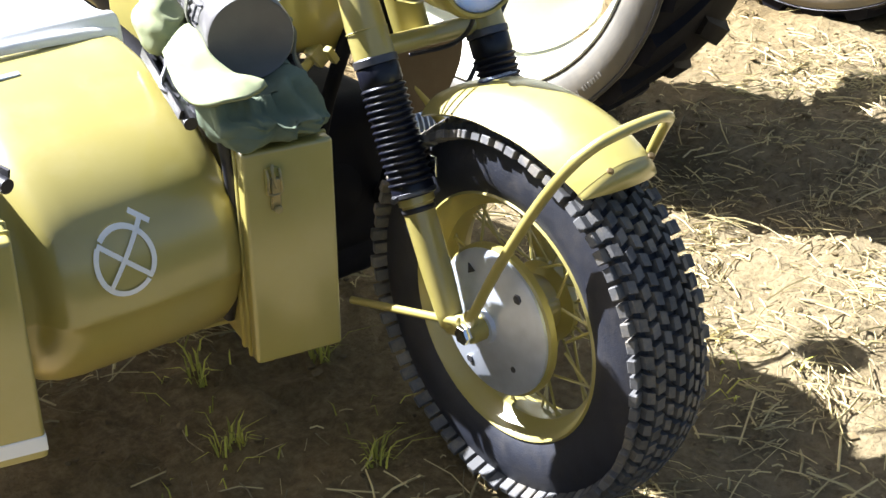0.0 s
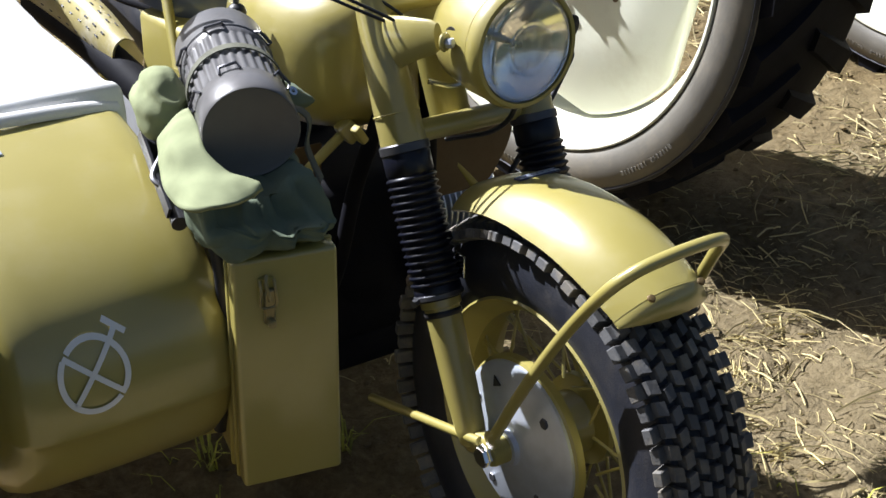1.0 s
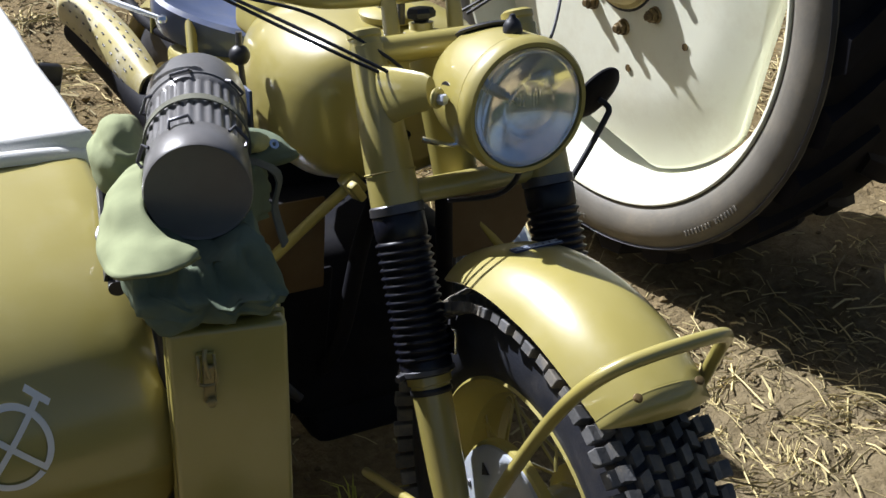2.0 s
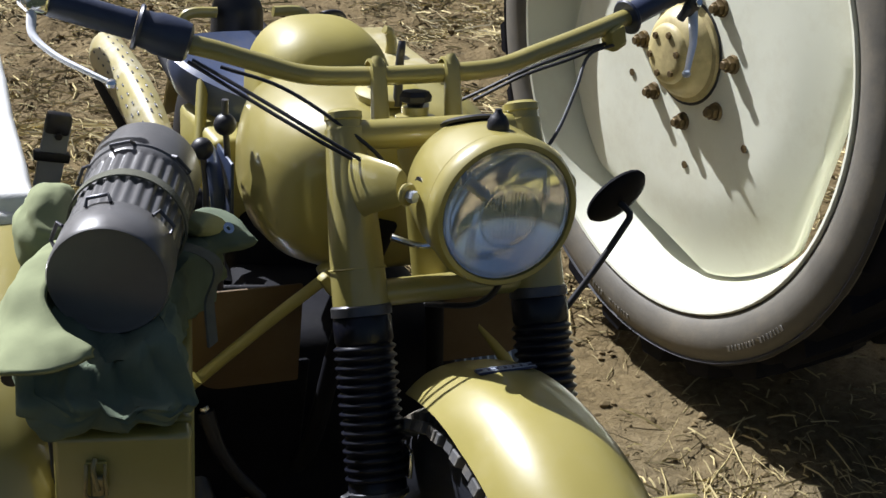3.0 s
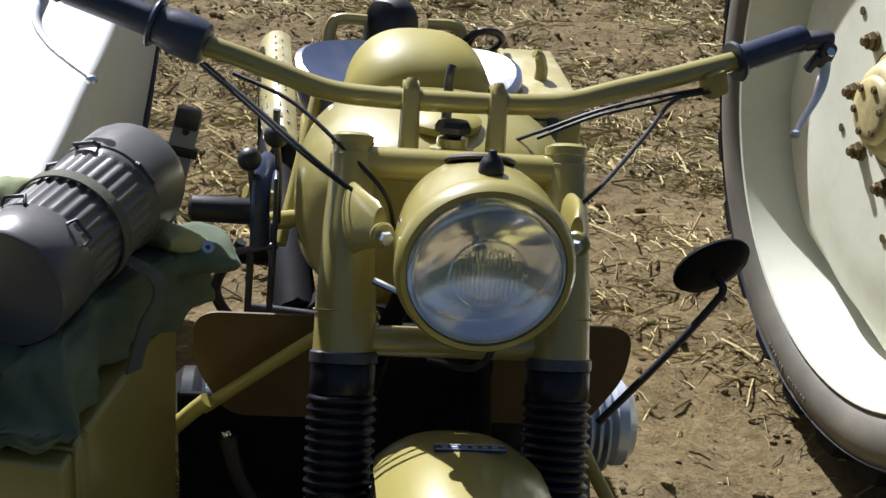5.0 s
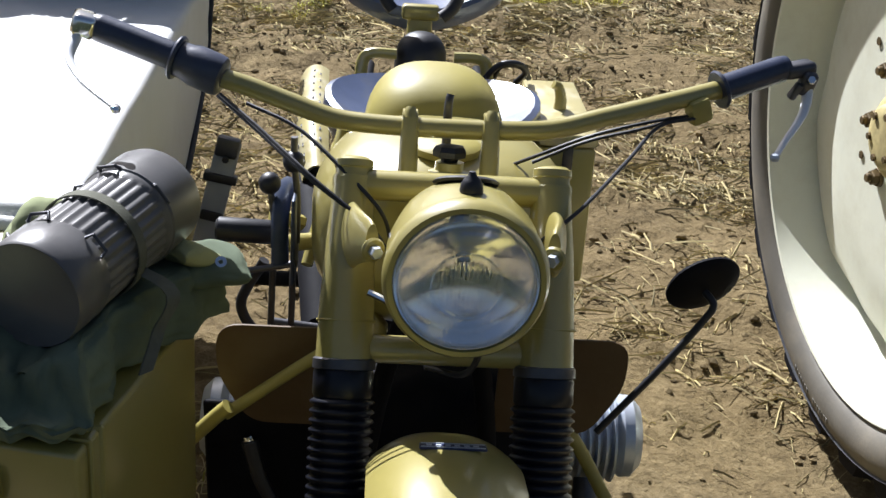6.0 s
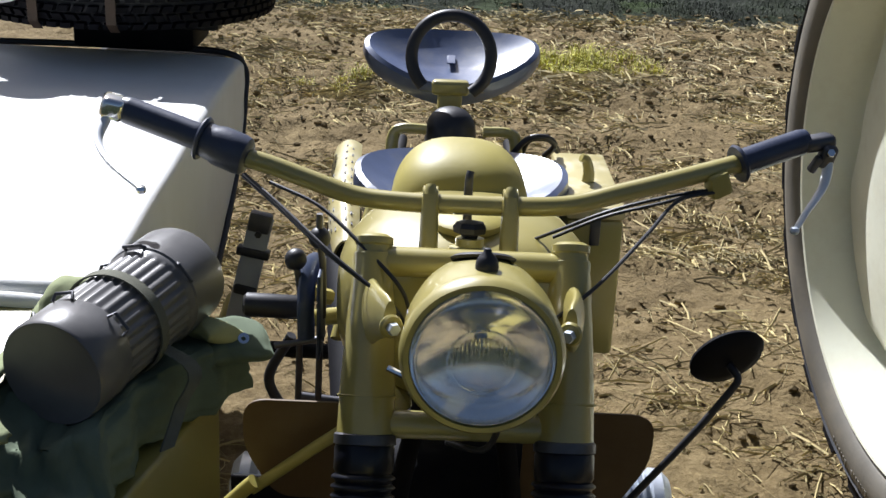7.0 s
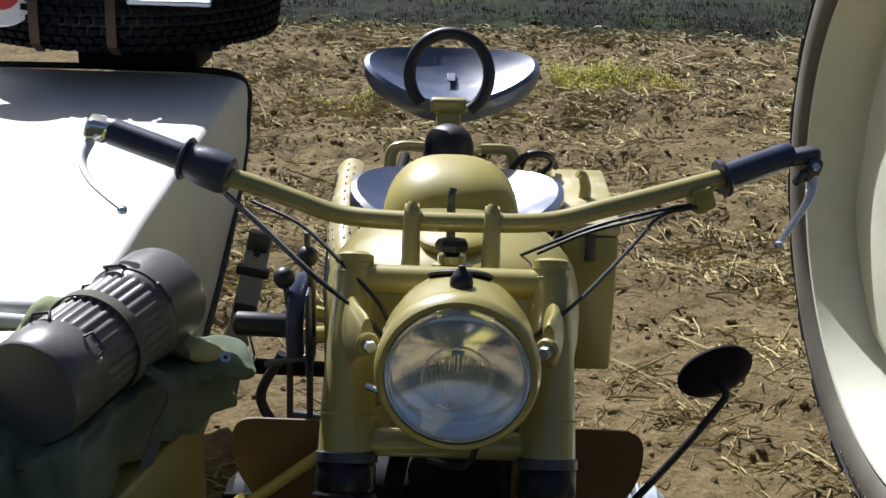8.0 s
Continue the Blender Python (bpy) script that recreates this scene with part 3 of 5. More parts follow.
for pts in ([(-0.288, 0.410, 1.010), (-0.235, 0.360, 0.985), (-0.165, 0.290, 0.950), (-0.105, 0.255, 0.915), (-0.085, 0.262, 0.890)],
            [(-0.292, 0.418, 1.006), (-0.235, 0.372, 0.975), (-0.165, 0.305, 0.940), (-0.100, 0.270, 0.905), (-0.075, 0.275, 0.870)],
            [(-0.255, 0.405, 1.002), (-0.190, 0.370, 0.985), (-0.135, 0.320, 0.955), (-0.085, 0.285, 0.915), (-0.070, 0.290, 0.870)],
            [(0.315, 0.455, 1.000), (0.262, 0.430, 0.993), (0.215, 0.370, 0.965), (0.150, 0.295, 0.925), (0.085, 0.262, 0.880)],
            [(0.310, 0.465, 1.000), (0.250, 0.455, 0.990), (0.180, 0.455, 0.968), (0.120, 0.470, 0.935), (0.070, 0.50, 0.90)],
            [(0.300, 0.462, 0.998), (0.245, 0.448, 0.984), (0.175, 0.450, 0.962), (0.110, 0.465, 0.925)]):
    on_moto("control_cable", tube(pts, 0.0025, 8, 10), BLACK, "black control cable")

# headlamp
LC = Vector((0.009, 0.122, 0.902))
lm = axis_at(LC, (0.0, -1, 0.03))
lamp = on_moto("headlamp", lathe([(0.0, -0.165), (0.035, -0.160), (0.062, -0.142), (0.080, -0.110), (0.087, -0.070), (0.0885, -0.030), (0.0885, -0.022), (0.085, -0.020), (0.085, -0.002), (0.080, -0.002),
                                  (0.080, -0.03), (0.055, -0.10), (0, -0.12)], 64, lm), TAN, "sand-yellow headlamp shell")
on_moto("lamp_rim", lathe([(0.0835, -0.022), (0.0892, -0.020), (0.0908, -0.010), (0.0890, 0.0), (0.0852, 0.006), (0.0795, 0.006), (0.0785, 0.001), (0.080, -0.010)], 64, lm), TAN, "sand-yellow lamp rim", lamp)
on_moto("reflector", lathe([(0.0788 * k / 16, -0.003 - 0.034 * (1 - (k / 16) ** 2)) for k in range(16, -1, -1)], 64, lm), REFLECTOR, "silvered reflector bowl", lamp)
on_moto("bulb", lathe([(0, -0.037), (0.004, -0.036), (0.004, -0.026), (0.005, -0.023), (0.004, -0.018), (0, -0.016)], 20, lm), BULB, "", lamp)
glass = on_moto("lens", lathe([(0.0786, -0.002), (0.0786, 0.002), (0.070, 0.0065), (0.050, 0.0115), (0.028, 0.0140), (0, 0.0150), ], 64, lm), LENS, "fluted clear glass lens", lamp)
inner = lathe([(0.0786, -0.002), (0.070, 0.0035), (0.050, 0.0085), (0.028, 0.0110), (0, 0.0120)], 64, lm)
me2 = bpy.data.meshes.new("t")
inner.to_mesh(me2)
inner.free()
bm = bmesh.new()
bm.from_mesh(glass.data)
bm.from_mesh(me2)
for f in bm.faces:
    f.smooth = True
bmesh.ops.remove_doubles(bm, verts=bm.verts, dist=1e-5)
bmesh.ops.recalc_face_normals(bm, faces=bm.faces)
bm.to_mesh(glass.data)
bm.free()
glass.visible_shadow = False
on_moto("lens_ring", lathe([(0.0345, 0.0122), (0.0355, 0.0150), (0.0375, 0.0155), (0.0390, 0.0122)], 48, lm), LENS, "", lamp)
on_moto("lens_ring", lathe([(0.0700, 0.0060), (0.0710, 0.0084), (0.0725, 0.0084), (0.0735, 0.0045)], 64, lm), LENS, "", lamp)
ribs = bmesh.new()
for i in range(-7, 8):
    x = i * 0.0046
    hgt = math.sqrt(0.034 ** 2 - x * x)
    tube([lm @ Vector((x, s * hgt * 0.95, 0.0135 + 0.001 * (1 - abs(s)))) for s in (-0.8, 0.0, 0.9)], 0.0017, 8, 3, ribs)
on_moto("lens_rib", ribs, LENS, "", lamp)
on_moto("lamp_key", lathe([(0, 0), (0.0115, 0), (0.0130, 0.006), (0.0122, 0.013), (0.009, 0.019), (0.005, 0.0225), (0.0035, 0.027), (0, 0.028)], 20, axis_at((0.010, 0.166, 0.984), (0, 0.1, 1))), BLACK, "black ignition knob", lamp)
on_moto("lamp_switch_ring", lathe([(0, 0), (0.036, 0), (0.038, 0.003), (0.034, 0.006), (0, 0.007)], 32, axis_at((0.009, 0.238, 0.970), (0, 0.55, 1))), BLACK, "", lamp)
on_moto("lamp_stay", tube([(-0.095, 0.21, 0.845), (-0.06, 0.20, 0.835), (-0.035, 0.19, 0.842)], 0.004, 8), CHROME, "", lamp)
on_moto("lamp_cable", tube([(0.045, 0.20, 0.87), (0.035, 0.17, 0.80), (0.02, 0.20, 0.75), (-0.02, 0.27, 0.72)], 0.004, 8), BLACK, "", lamp)

# front mudguard with its nose, number badge and guard hoop
rings = []
for i in range(29):
    a = radians(-29 + 61 * i / 28)
    k = i / 28
    R = 0.3895 + 0.0135 * k
    half = 0.088 * (1 - 0.10 * max(0, (k - 0.7) / 0.3) ** 2) * (1 - 0.07 * max(0, (0.15 - k) / 0.15))
    out, inn = [], []
    for j in range(21):
        t = -1 + 2 * j / 20
        drop = (0.030 + 0.020 * min(1, k * 2)) * abs(t) ** 2.6
        for lst, off in ((out, 0), (inn, -0.0035)):
            r = R + off - drop
            lst.append(C + Vector((half * t * (1 if off == 0 else 0.965), -r * math.sin(a), r * math.cos(a))))
    rings.append(out + inn[::-1])
guard = on_moto("front_mudguard", loft(rings), TAN, "sand-yellow front mudguard")
a0 = radians(31.6)
fwd, outw = Vector((0, -math.cos(a0), -math.sin(a0))), Vector((0, -math.sin(a0), math.cos(a0)))
lipr = []
for i in range(7):
    k = i / 6
    row = []
    for j in range(21):
        t = -1 + 2 * j / 20
        drop = 0.050 * abs(t) ** 2.6
        base = C + outw * (0.4030 - drop) + X * (0.0785 * t)
        row.append(base + fwd * (0.030 * math.sin(k * 1.5) * (1 - 0.55 * abs(t) ** 2.2)) - outw * (0.030 * k * k * (1 - abs(t) ** 3)))
    lipr.append(row)
on_moto("mudguard_nose", loft(lipr + [[p + fwd * -0.004 - outw * 0.002 for p in r] for r in reversed(lipr)], caps=False, closed=False), TAN, "rounded mudguard nose", guard)
for t in (-0.55, 0.55):
    on_moto("nose_rivet", lathe([(0.006, 0), (0.005, 0.003), (0, 0.0045)], 12, axis_at(C + outw * 0.397 + X * (0.0785 * t) + fwd * 0.006, outw)), RUST, "", guard)
bt = radians(-12.5)
bp = C + Vector((0.005, -0.3935 * math.sin(bt), 0.3935 * math.cos(bt)))
badge_m = Matrix.Translation(bp) @ Matrix.Rotation(bt, 4, "X")
badge = on_moto("badge", block(0.074, 0.016, 0.003, badge_m, 0.001, 1), PLATE_BLUE, "dark blue enamel badge with pale lines", guard)
for dy, sx in ((0.006, 0.070), (-0.006, 0.070)):
    on_moto("badge_line", block(sx, 0.0014, 0.0034, badge_m @ Matrix.Translation((0, dy, 0.0006)), 0), ALU, "", badge)
for i in range(6):
    on_moto("badge_mark", block(0.006, 0.004, 0.0034, badge_m @ Matrix.Translation((-0.026 + i * 0.0102, 0, 0.0006)), 0), ALU, "", badge)
for t in (-1, 1):
    on_moto("mudguard_bracket", block(0.006, 0.024, 0.036, Matrix.Translation(leg(t, 0.30, -t * 0.034, -0.025)), 0.002), CHROME, "bright mudguard bracket", guard)
hoop = [(-0.126, -0.016, 0.372), (-0.121, -0.070, 0.480), (-0.117, -0.140, 0.600), (-0.112, -0.200, 0.687), (-0.088, -0.230, 0.729), (-0.045, -0.242, 0.745), (0, -0.246, 0.750),
        (0.042, -0.241, 0.746), (0.072, -0.226, 0.731), (0.092, -0.196, 0.694), (0.112, -0.140, 0.600), (0.118, -0.070, 0.480), (0.122, -0.016, 0.372)]
hp = on_moto("guard_hoop", tube(hoop, 0.0088, 14, 8), TAN, "sand-yellow bent tube hoop")
for s in (-1, 1):
    on_moto("hoop_eye", lathe([(0, -0.006), (0.014, -0.005), (0.015, 0), (0.014, 0.005), (0, 0.006)], 18, axis_at((s * 0.126, -0.016, 0.372), X)), TAN, "", hp)
on_moto("torque_rod", tube([(-0.132, 0.006, 0.358), (-0.135, 0.12, 0.326), (-0.138, 0.30, 0.274)], 0.0075, 12), TAN, "sand-yellow torque rod")

# tank, filter dome, tank top and levers
rings = []
for y, wx, zt, zb in ((0.405, 0.02, 0.86, 0.78), (0.412, 0.085, 0.895, 0.735), (0.43, 0.125, 0.912, 0.705), (0.47, 0.160, 0.922, 0.68), (0.53, 0.178, 0.928, 0.662), (0.60, 0.182, 0.926, 0.655), (0.68, 0.172, 0.915, 0.655),
                      (0.76, 0.148, 0.895, 0.665), (0.83, 0.115, 0.865, 0.68), (0.87, 0.075, 0.835, 0.70), (0.88, 0.02, 0.80, 0.74)):
    zc, h = (zt + zb) / 2, (zt - zb) / 2
    rings.append([Vector((wx * math.copysign(abs(math.cos(a)) ** 0.72, math.cos(a)), y, zc + h * math.copysign(abs(math.sin(a)) ** 0.72, math.sin(a)))) for a in [2 * math.pi * (i + 0.5) / 40 for i in range(40)]])
tank = on_moto("fuel_tank", loft(rings), TAN, "sand-yellow teardrop fuel tank")
on_moto("tank_cap", lathe([(0, 0.0), (0.045, 0.0), (0.047, 0.010), (0.040, 0.016), (0, 0.018)], 32, axis_at((-0.002, 0.50, 0.922), (0, 0, 1))), TAN_DULL, "", tank)
rings = []
for i in range(25):
    u = -1 + 2 * i / 24
    u = math.copysign(abs(u) ** 0.7, u)
    y = 0.818 + 0.120 * u
    k = max(0.02, (1 - abs(u) ** 2.5) ** (1 / 2.5))
    rings.append([Vector((-0.007 + 0.110 * min(1, k * 1.03) * math.copysign(abs(math.cos(a)) ** 0.75, math.cos(a)), y, 0.835 + (0.120 * k if math.sin(a) > 0 else 0.03 * k) * math.copysign(abs(math.sin(a)) ** 0.88, math.sin(a)))) for a in [2 * math.pi * (i + 0.5) / 48 for i in range(48)]])
on_moto("filter_dome", loft(rings), TAN_DULL, "sand-yellow domed air filter housing")
on_moto("cap_lever", tube([(-0.004, 0.458, 0.925), (-0.005, 0.456, 0.975), (-0.005, 0.453, 1.003), (-0.003, 0.456, 1.013)], (0.0065, 0.005), 12), STEEL, "", tank)
on_moto("gate_plate", block(0.006, 0.09, 0.13, pose(-0.205, 0.60, 0.755, 0, 0, 0), 0.003), GATE, "blued steel gear gate")
on_moto("gate_arc", tube([(-0.216, 0.66, 0.806), (-0.222, 0.62, 0.812), (-0.224, 0.585, 0.800), (-0.224, 0.562, 0.770), (-0.222, 0.556, 0.725)], 0.009, 10, flat=1.6), GATE)
for b, f in (((-0.208, 0.589, 0.866), (-0.203, 0.60, 0.74)), ((-0.241, 0.584, 0.834), (-0.233, 0.60, 0.70))):
    ls = on_moto("gear_lever", tube([f, Vector(f).lerp(Vector(b), 0.55) + Vector((0.003, 0, 0)), b], (0.0055, 0.0045), 10), STEEL, "steel gear lever")
    on_moto("lever_ball", lathe([(0, -0.016)] + [(0.016 * math.cos(radians(q)), 0.016 * math.sin(radians(q))) for q in range(-75, 90, 15)] + [(0, 0.016)], 20, Matrix.Translation(b)), BLACK, "black ball knob", ls)
on_moto("ball_pin", rod((-0.208, 0.589, 0.878), (-0.208, 0.589, 0.902), 0.005), STEEL)
for a, b, r in (((-0.27, 0.58, 0.70), (-0.20, 0.58, 0.715), 0.005), ((-0.236, 0.60, 0.70), (-0.24, 0.62, 0.56), 0.005), ((-0.206, 0.60, 0.74), (-0.21, 0.62, 0.55), 0.005), ((-0.24, 0.62, 0.60), (-0.14, 0.62, 0.59), 0.008)):
    on_moto("linkage_rod", rod(a, b, r), STEEL)

# frame tubes, leg shields and engine
for s in (-1, 1):
    on_moto("frame_tube", tube([(s * 0.03, 0.40, 0.78), (s * 0.07, 0.45, 0.60), (s * 0.10, 0.52, 0.35), (s * 0.11, 0.75, 0.22), (s * 0.11, 1.20, 0.22)], 0.014, 14), LUGS)
    x0, x1, z0, z1, rad = 0.105, 0.288, 0.50, 0.662, 0.035
    corners = ((x0, z0, 0.004), (x1 - 0.045, z0, 0.03), (x1, z1 - 0.08, 0.03), (x1, z1, rad), (x0, z1, 0.004))
    outline = []
    for (cx, cz, q), prev, nxt in zip(corners, corners[-1:] + corners[:-1], corners[1:] + corners[:1]):
        c = Vector((cx, 0, cz))
        a = c + (Vector((prev[0], 0, prev[1])) - c).normalized() * q
        b = c + (Vector((nxt[0], 0, nxt[1])) - c).normalized() * q
        for i in range(7):
            t = i / 6
            outline.append(a.lerp(c, t).lerp(c.lerp(b, t), t))
    rr = [[Vector((s * p.x - (0.012 if s > 0 else 0.015), 0.480 + dy + 0.10 * (0.662 - p.z) ** 1.0, p.z)) for p in outline] for dy in (0, 0.004)]
    on_moto("leg_shield", loft(rr), BROWN, "brown painted leg shield")
    cyl = bmesh.new()
    prof = [(0, 0.10), (0.050, 0.10), (0.050, 0.186)]
    for i in range(9):
        x = 0.1925 + i * 0.0135
        prof += [(0.050, x - 0.003), (0.074, x - 0.002), (0.074, x + 0.002), (0.050, x + 0.003)]
    prof += [(0.062, 0.312), (0.066, 0.316), (0.065, 0.332), (0.050, 0.346), (0, 0.350)]
    lathe(prof, 32, axis_at((0, 0.66, 0.40), (s, 0, 0.02)), cyl)
    on_moto("engine_cylinder", cyl, ALU, "finned aluminium cylinder", sharp=30)
    on_moto("exhaust_pipe", tube([(s * 0.26, 0.60, 0.36), (s * 0.25, 0.54, 0.28), (s * 0.20, 0.58, 0.20), (s * 0.19, 0.90, 0.18), (s * 0.20, 1.3, 0.22)], 0.020, 14), STEEL)
    if s > 0:
        on_moto("crash_bar", tube([(s * 0.16, 0.50, 0.56), (s * 0.215, 0.50, 0.49), (s * 0.265, 0.48, 0.41), (s * 0.31, 0.46, 0.335), (s * 0.33, 0.50, 0.28), (s * 0.32, 0.62, 0.25)], 0.010, 12), TAN_DULL)
# engine block oversized so that no sunlight passes beneath the tank
on_moto("engine_block", block(0.34, 0.34, 0.34, pose(0, 0.71, 0.37), 0.06, 4), LUGS, "dark engine block")
# unseen filler blocks, added to keep sun off the ground under the bike
on_moto("sump_filler", block(0.24, 0.30, 0.10, pose(0, 0.70, 0.20), 0.03, 3), LUGS, "unseen dark block under the engine, added to stop sunlight")
on_moto("gearbox_filler", block(0.26, 0.42, 0.40, pose(0, 1.02, 0.42), 0.05, 4), LUGS, "unseen dark block in the gearbox's place, added to stop sunlight")
on_moto("battery_box", block(0.09, 0.22, 0.17, pose(-0.125, 0.99, 0.655, 0, 0, 4), 0.014, 3), TAN_DULL, "sand-yellow battery box")
# added black sheet: stands in for the dark gap below the left shield
on_moto("shade_plate", block(0.225, 0.012, 0.27, pose(-0.212, 0.535, 0.395, 12), 0.004, 1), LUGS, "black plate added for the deep shade below the leg shield")
# unseen plate, added to close the sunlit gap towards the sidecar
on_moto("sun_stop_plate", block(0.14, 0.30, 0.016, pose(-0.24, 0.78, 0.30, 4), 0.004, 1), BLACK, "unseen dark plate beside the engine, added to stop sunlight")
on_moto("engine_cover", lathe([(0, 0.03), (0.05, 0.025), (0.085, 0.01), (0.09, -0.02), (0, -0.02)], 32, axis_at((0, 0.56, 0.36), (0, -1, 0))), LUGS)
on_moto("sidecar_strut", tube([(-0.083, 0.455, 0.690), (-0.180, 0.456, 0.618), (-0.287, 0.457, 0.533)], 0.0085, 14), TAN_DULL, "sand-yellow sidecar strut")
on_moto("strut_clevis", block(0.030, 0.028, 0.040, pose(-0.088, 0.450, 0.688, 0, -38, 0), 0.006), TAN)
on_moto("stay_clevis", block(0.014, 0.016, 0.034, pose(-0.126, 0.350, 0.722, 0, -35, 10), 0.004), TAN_DULL)
on_moto("gear_cylinder", lathe([(0, 0), (0.016, 0), (0.018, 0.003), (0.018, 0.082), (0.014, 0.086), (0, 0.086)], 20, axis_at((-0.235, 0.62, 0.745), (-1, 0.05, 0.0))), BLACK, "black selector cylinder")
on_moto("clutch_cable", tube([(-0.256, 0.495, 0.468), (-0.250, 0.490, 0.445), (-0.237, 0.485, 0.405), (-0.210, 0.48, 0.36), (-0.176, 0.47, 0.320)], (0.013, 0.008), 12), BLACK, "black rubber cable boot")
on_moto("boot_ferrule", lathe([(0, 0), (0.008, 0), (0.009, 0.004), (0.007, 0.012), (0, 0.014)], 14, axis_at((-0.256, 0.495, 0.466), (-0.3, 0, 1))), CHROME)
on_moto("hose", tube([(-0.25, 0.62, 0.70), (-0.285, 0.63, 0.62), (-0.24, 0.62, 0.565), (-0.17, 0.61, 0.57)], 0.008, 10), BLACK)

# saddles with their frames, grab ring and rear carrier


def saddle(name, place, half, depth, label, pitch, thick=0.028):
    """A moulded rubber saddle: wide at the back, narrowing to a nose in front, dished on top."""
    bm = bmesh.new()
    rings = []
    K = 44
    for k, dz in ((0.80, -thick * 1.1), (0.95, -thick), (1.0, -thick * 0.45), (0.985, 0.002), (0.93, 0.010), (0.80, 0.004), (0.55, -0.006), (0.25, -0.010), (0.02, -0.011)):
        row = []
        for i in range(K):
            a = 2 * math.pi * i / K
            cx, cy = math.cos(a), math.sin(a)
            wide = half * (1.0 if cy > 0 else (1 - 0.40 * (-cy) ** 2.2))
            x = wide * cx * k
            y = depth * (0.42 * cy if cy > 0 else 0.58 * cy) * k
            up = 0.050 * max(0, y / depth + 0.05) ** 1.0 + 0.035 * (x / half) ** 2 - 0.010
            row.append(Vector((x, y, dz + up)))
        rings.append(row)
    loft(rings, bm)
    bm.transform(Matrix.Translation(place) @ Matrix.Rotation(radians(pitch), 4, "X"))
    return on_moto(name, bm, SADDLE, label)


saddle("rider_saddle", (0.002, 1.105, 0.797), 0.196, 0.34, "dark blue-grey rubber rider saddle", 4, 0.056)
pl = saddle("pillion_saddle", (-0.019, 1.590, 0.932), 0.189, 0.24, "dark blue-grey rubber pillion saddle", 14, 0.036)
on_moto("saddle_mark", block(0.018, 0.040, 0.003, pose(-0.019, 1.600, 0.9262, 14), 0.0012, 1), SADDLE, "", pl)
on_moto("pillion_pan", lathe([(0.02, -0.05), (0.09, -0.035), (0.14, -0.005), (0.13, 0.0), (0, -0.01)], 28, Matrix.Translation((-0.018, 1.60, 0.89))), TAN, "", pl)
ring_c = Vector((-0.022, 1.40, 0.972))
ring = on_moto("grab_ring", tube([ring_c + Vector((0.079 * math.cos(a), 0.02 * math.sin(a), 0.079 * math.sin(a))) for a in [radians(q) for q in range(-58, 241, 15)]], 0.0125, 16, 3), BLACK, "black rubber grab ring")
on_moto("ring_bracket", block(0.075, 0.03, 0.030, pose(-0.021, 1.41, 0.908), 0.008, 3), TAN, "", ring)
on_moto("ring_post", block(0.05, 0.03, 0.09, pose(-0.021, 1.42, 0.85), 0.008, 2), TAN, "", ring)
on_moto("saddle_spring", lathe([(0, 0.062)] + [(0.050 * math.cos(radians(q)) ** 0.8, 0.012 + 0.050 * math.sin(radians(q))) for q in range(75, -1, -15)] + [(0.052, -0.05), (0, -0.05)], 28, Matrix.Translation((-0.018, 1.33, 0.825))), BLACK, "black rubber saddle buffer")
for s in (-1, 1):
    on_moto("carrier_tube", tube([(s * 0.055 - 0.01, 1.30, 0.848), (s * 0.10 - 0.01, 1.30, 0.848), (s * 0.118 - 0.01, 1.30, 0.835), (s * 0.122 - 0.01, 1.30, 0.79), (s * 0.122 - 0.01, 1.32, 0.70)], 0.009, 12, flat=1.6), TAN)
    on_moto("rear_stay", tube([(s * 0.08, 0.95, 0.74), (s * 0.12, 1.15, 0.72), (s * 0.13, 1.40, 0.70), (s * 0.12, 1.70, 0.72)], 0.012, 12), LUGS)
on_moto("seat_pan", block(0.22, 0.20, 0.03, pose(0, 1.10, 0.752), 0.012), TAN_DULL)
rg = []
for i in range(25):
    a = radians(-80 + 150 * i / 24)
    rg.append([Vector((t * 0.075, 1.50 + 0.365 * math.sin(a), 0.36 + (0.365 - 0.04 * abs(t) ** 2.5) * math.cos(a))) for t in [-1 + j / 5 for j in range(11)]] +
              [Vector((t * 0.072, 1.50 + 0.361 * math.sin(a), 0.36 + (0.361 - 0.04 * abs(t) ** 2.5) * math.cos(a))) for t in [1 - j / 5 for j in range(11)]])
on_moto("rear_mudguard", loft(rg), TAN)
rm = axis_at((0, 1.50, 0.345), X)
rw = on_moto("wheel_rim", lathe([(0.222, -0.056), (0.209, -0.054), (0.190, -0.022), (0.190, 0.022), (0.209, 0.054), (0.222, 0.056), (0.208, 0), (0.222, -0.056)], 48, rm), TAN)
on_moto("tyre", lathe([(r + (0.014 if abs(z) < 0.04 else 0), z) for r, z in tyre_profile], 64, rm), RUBBER, "", rw)
on_moto("hub", lathe([(0, -0.08), (0.10, -0.07), (0.11, 0), (0.10, 0.07), (0, 0.08)], 32, rm), ALU, "", rw)

for pts in ([(0.10, 1.30, 0.80), (0.13, 1.27, 0.845), (0.165, 1.27, 0.850), (0.185, 1.29, 0.83), (0.17, 1.32, 0.80)], [(0.12, 1.32, 0.79), (0.135, 1.29, 0.838), (0.175, 1.30, 0.838), (0.195, 1.32, 0.81)]):
    on_moto("rear_cable", tube(pts, 0.006, 10), BLACK, "black cable loop")

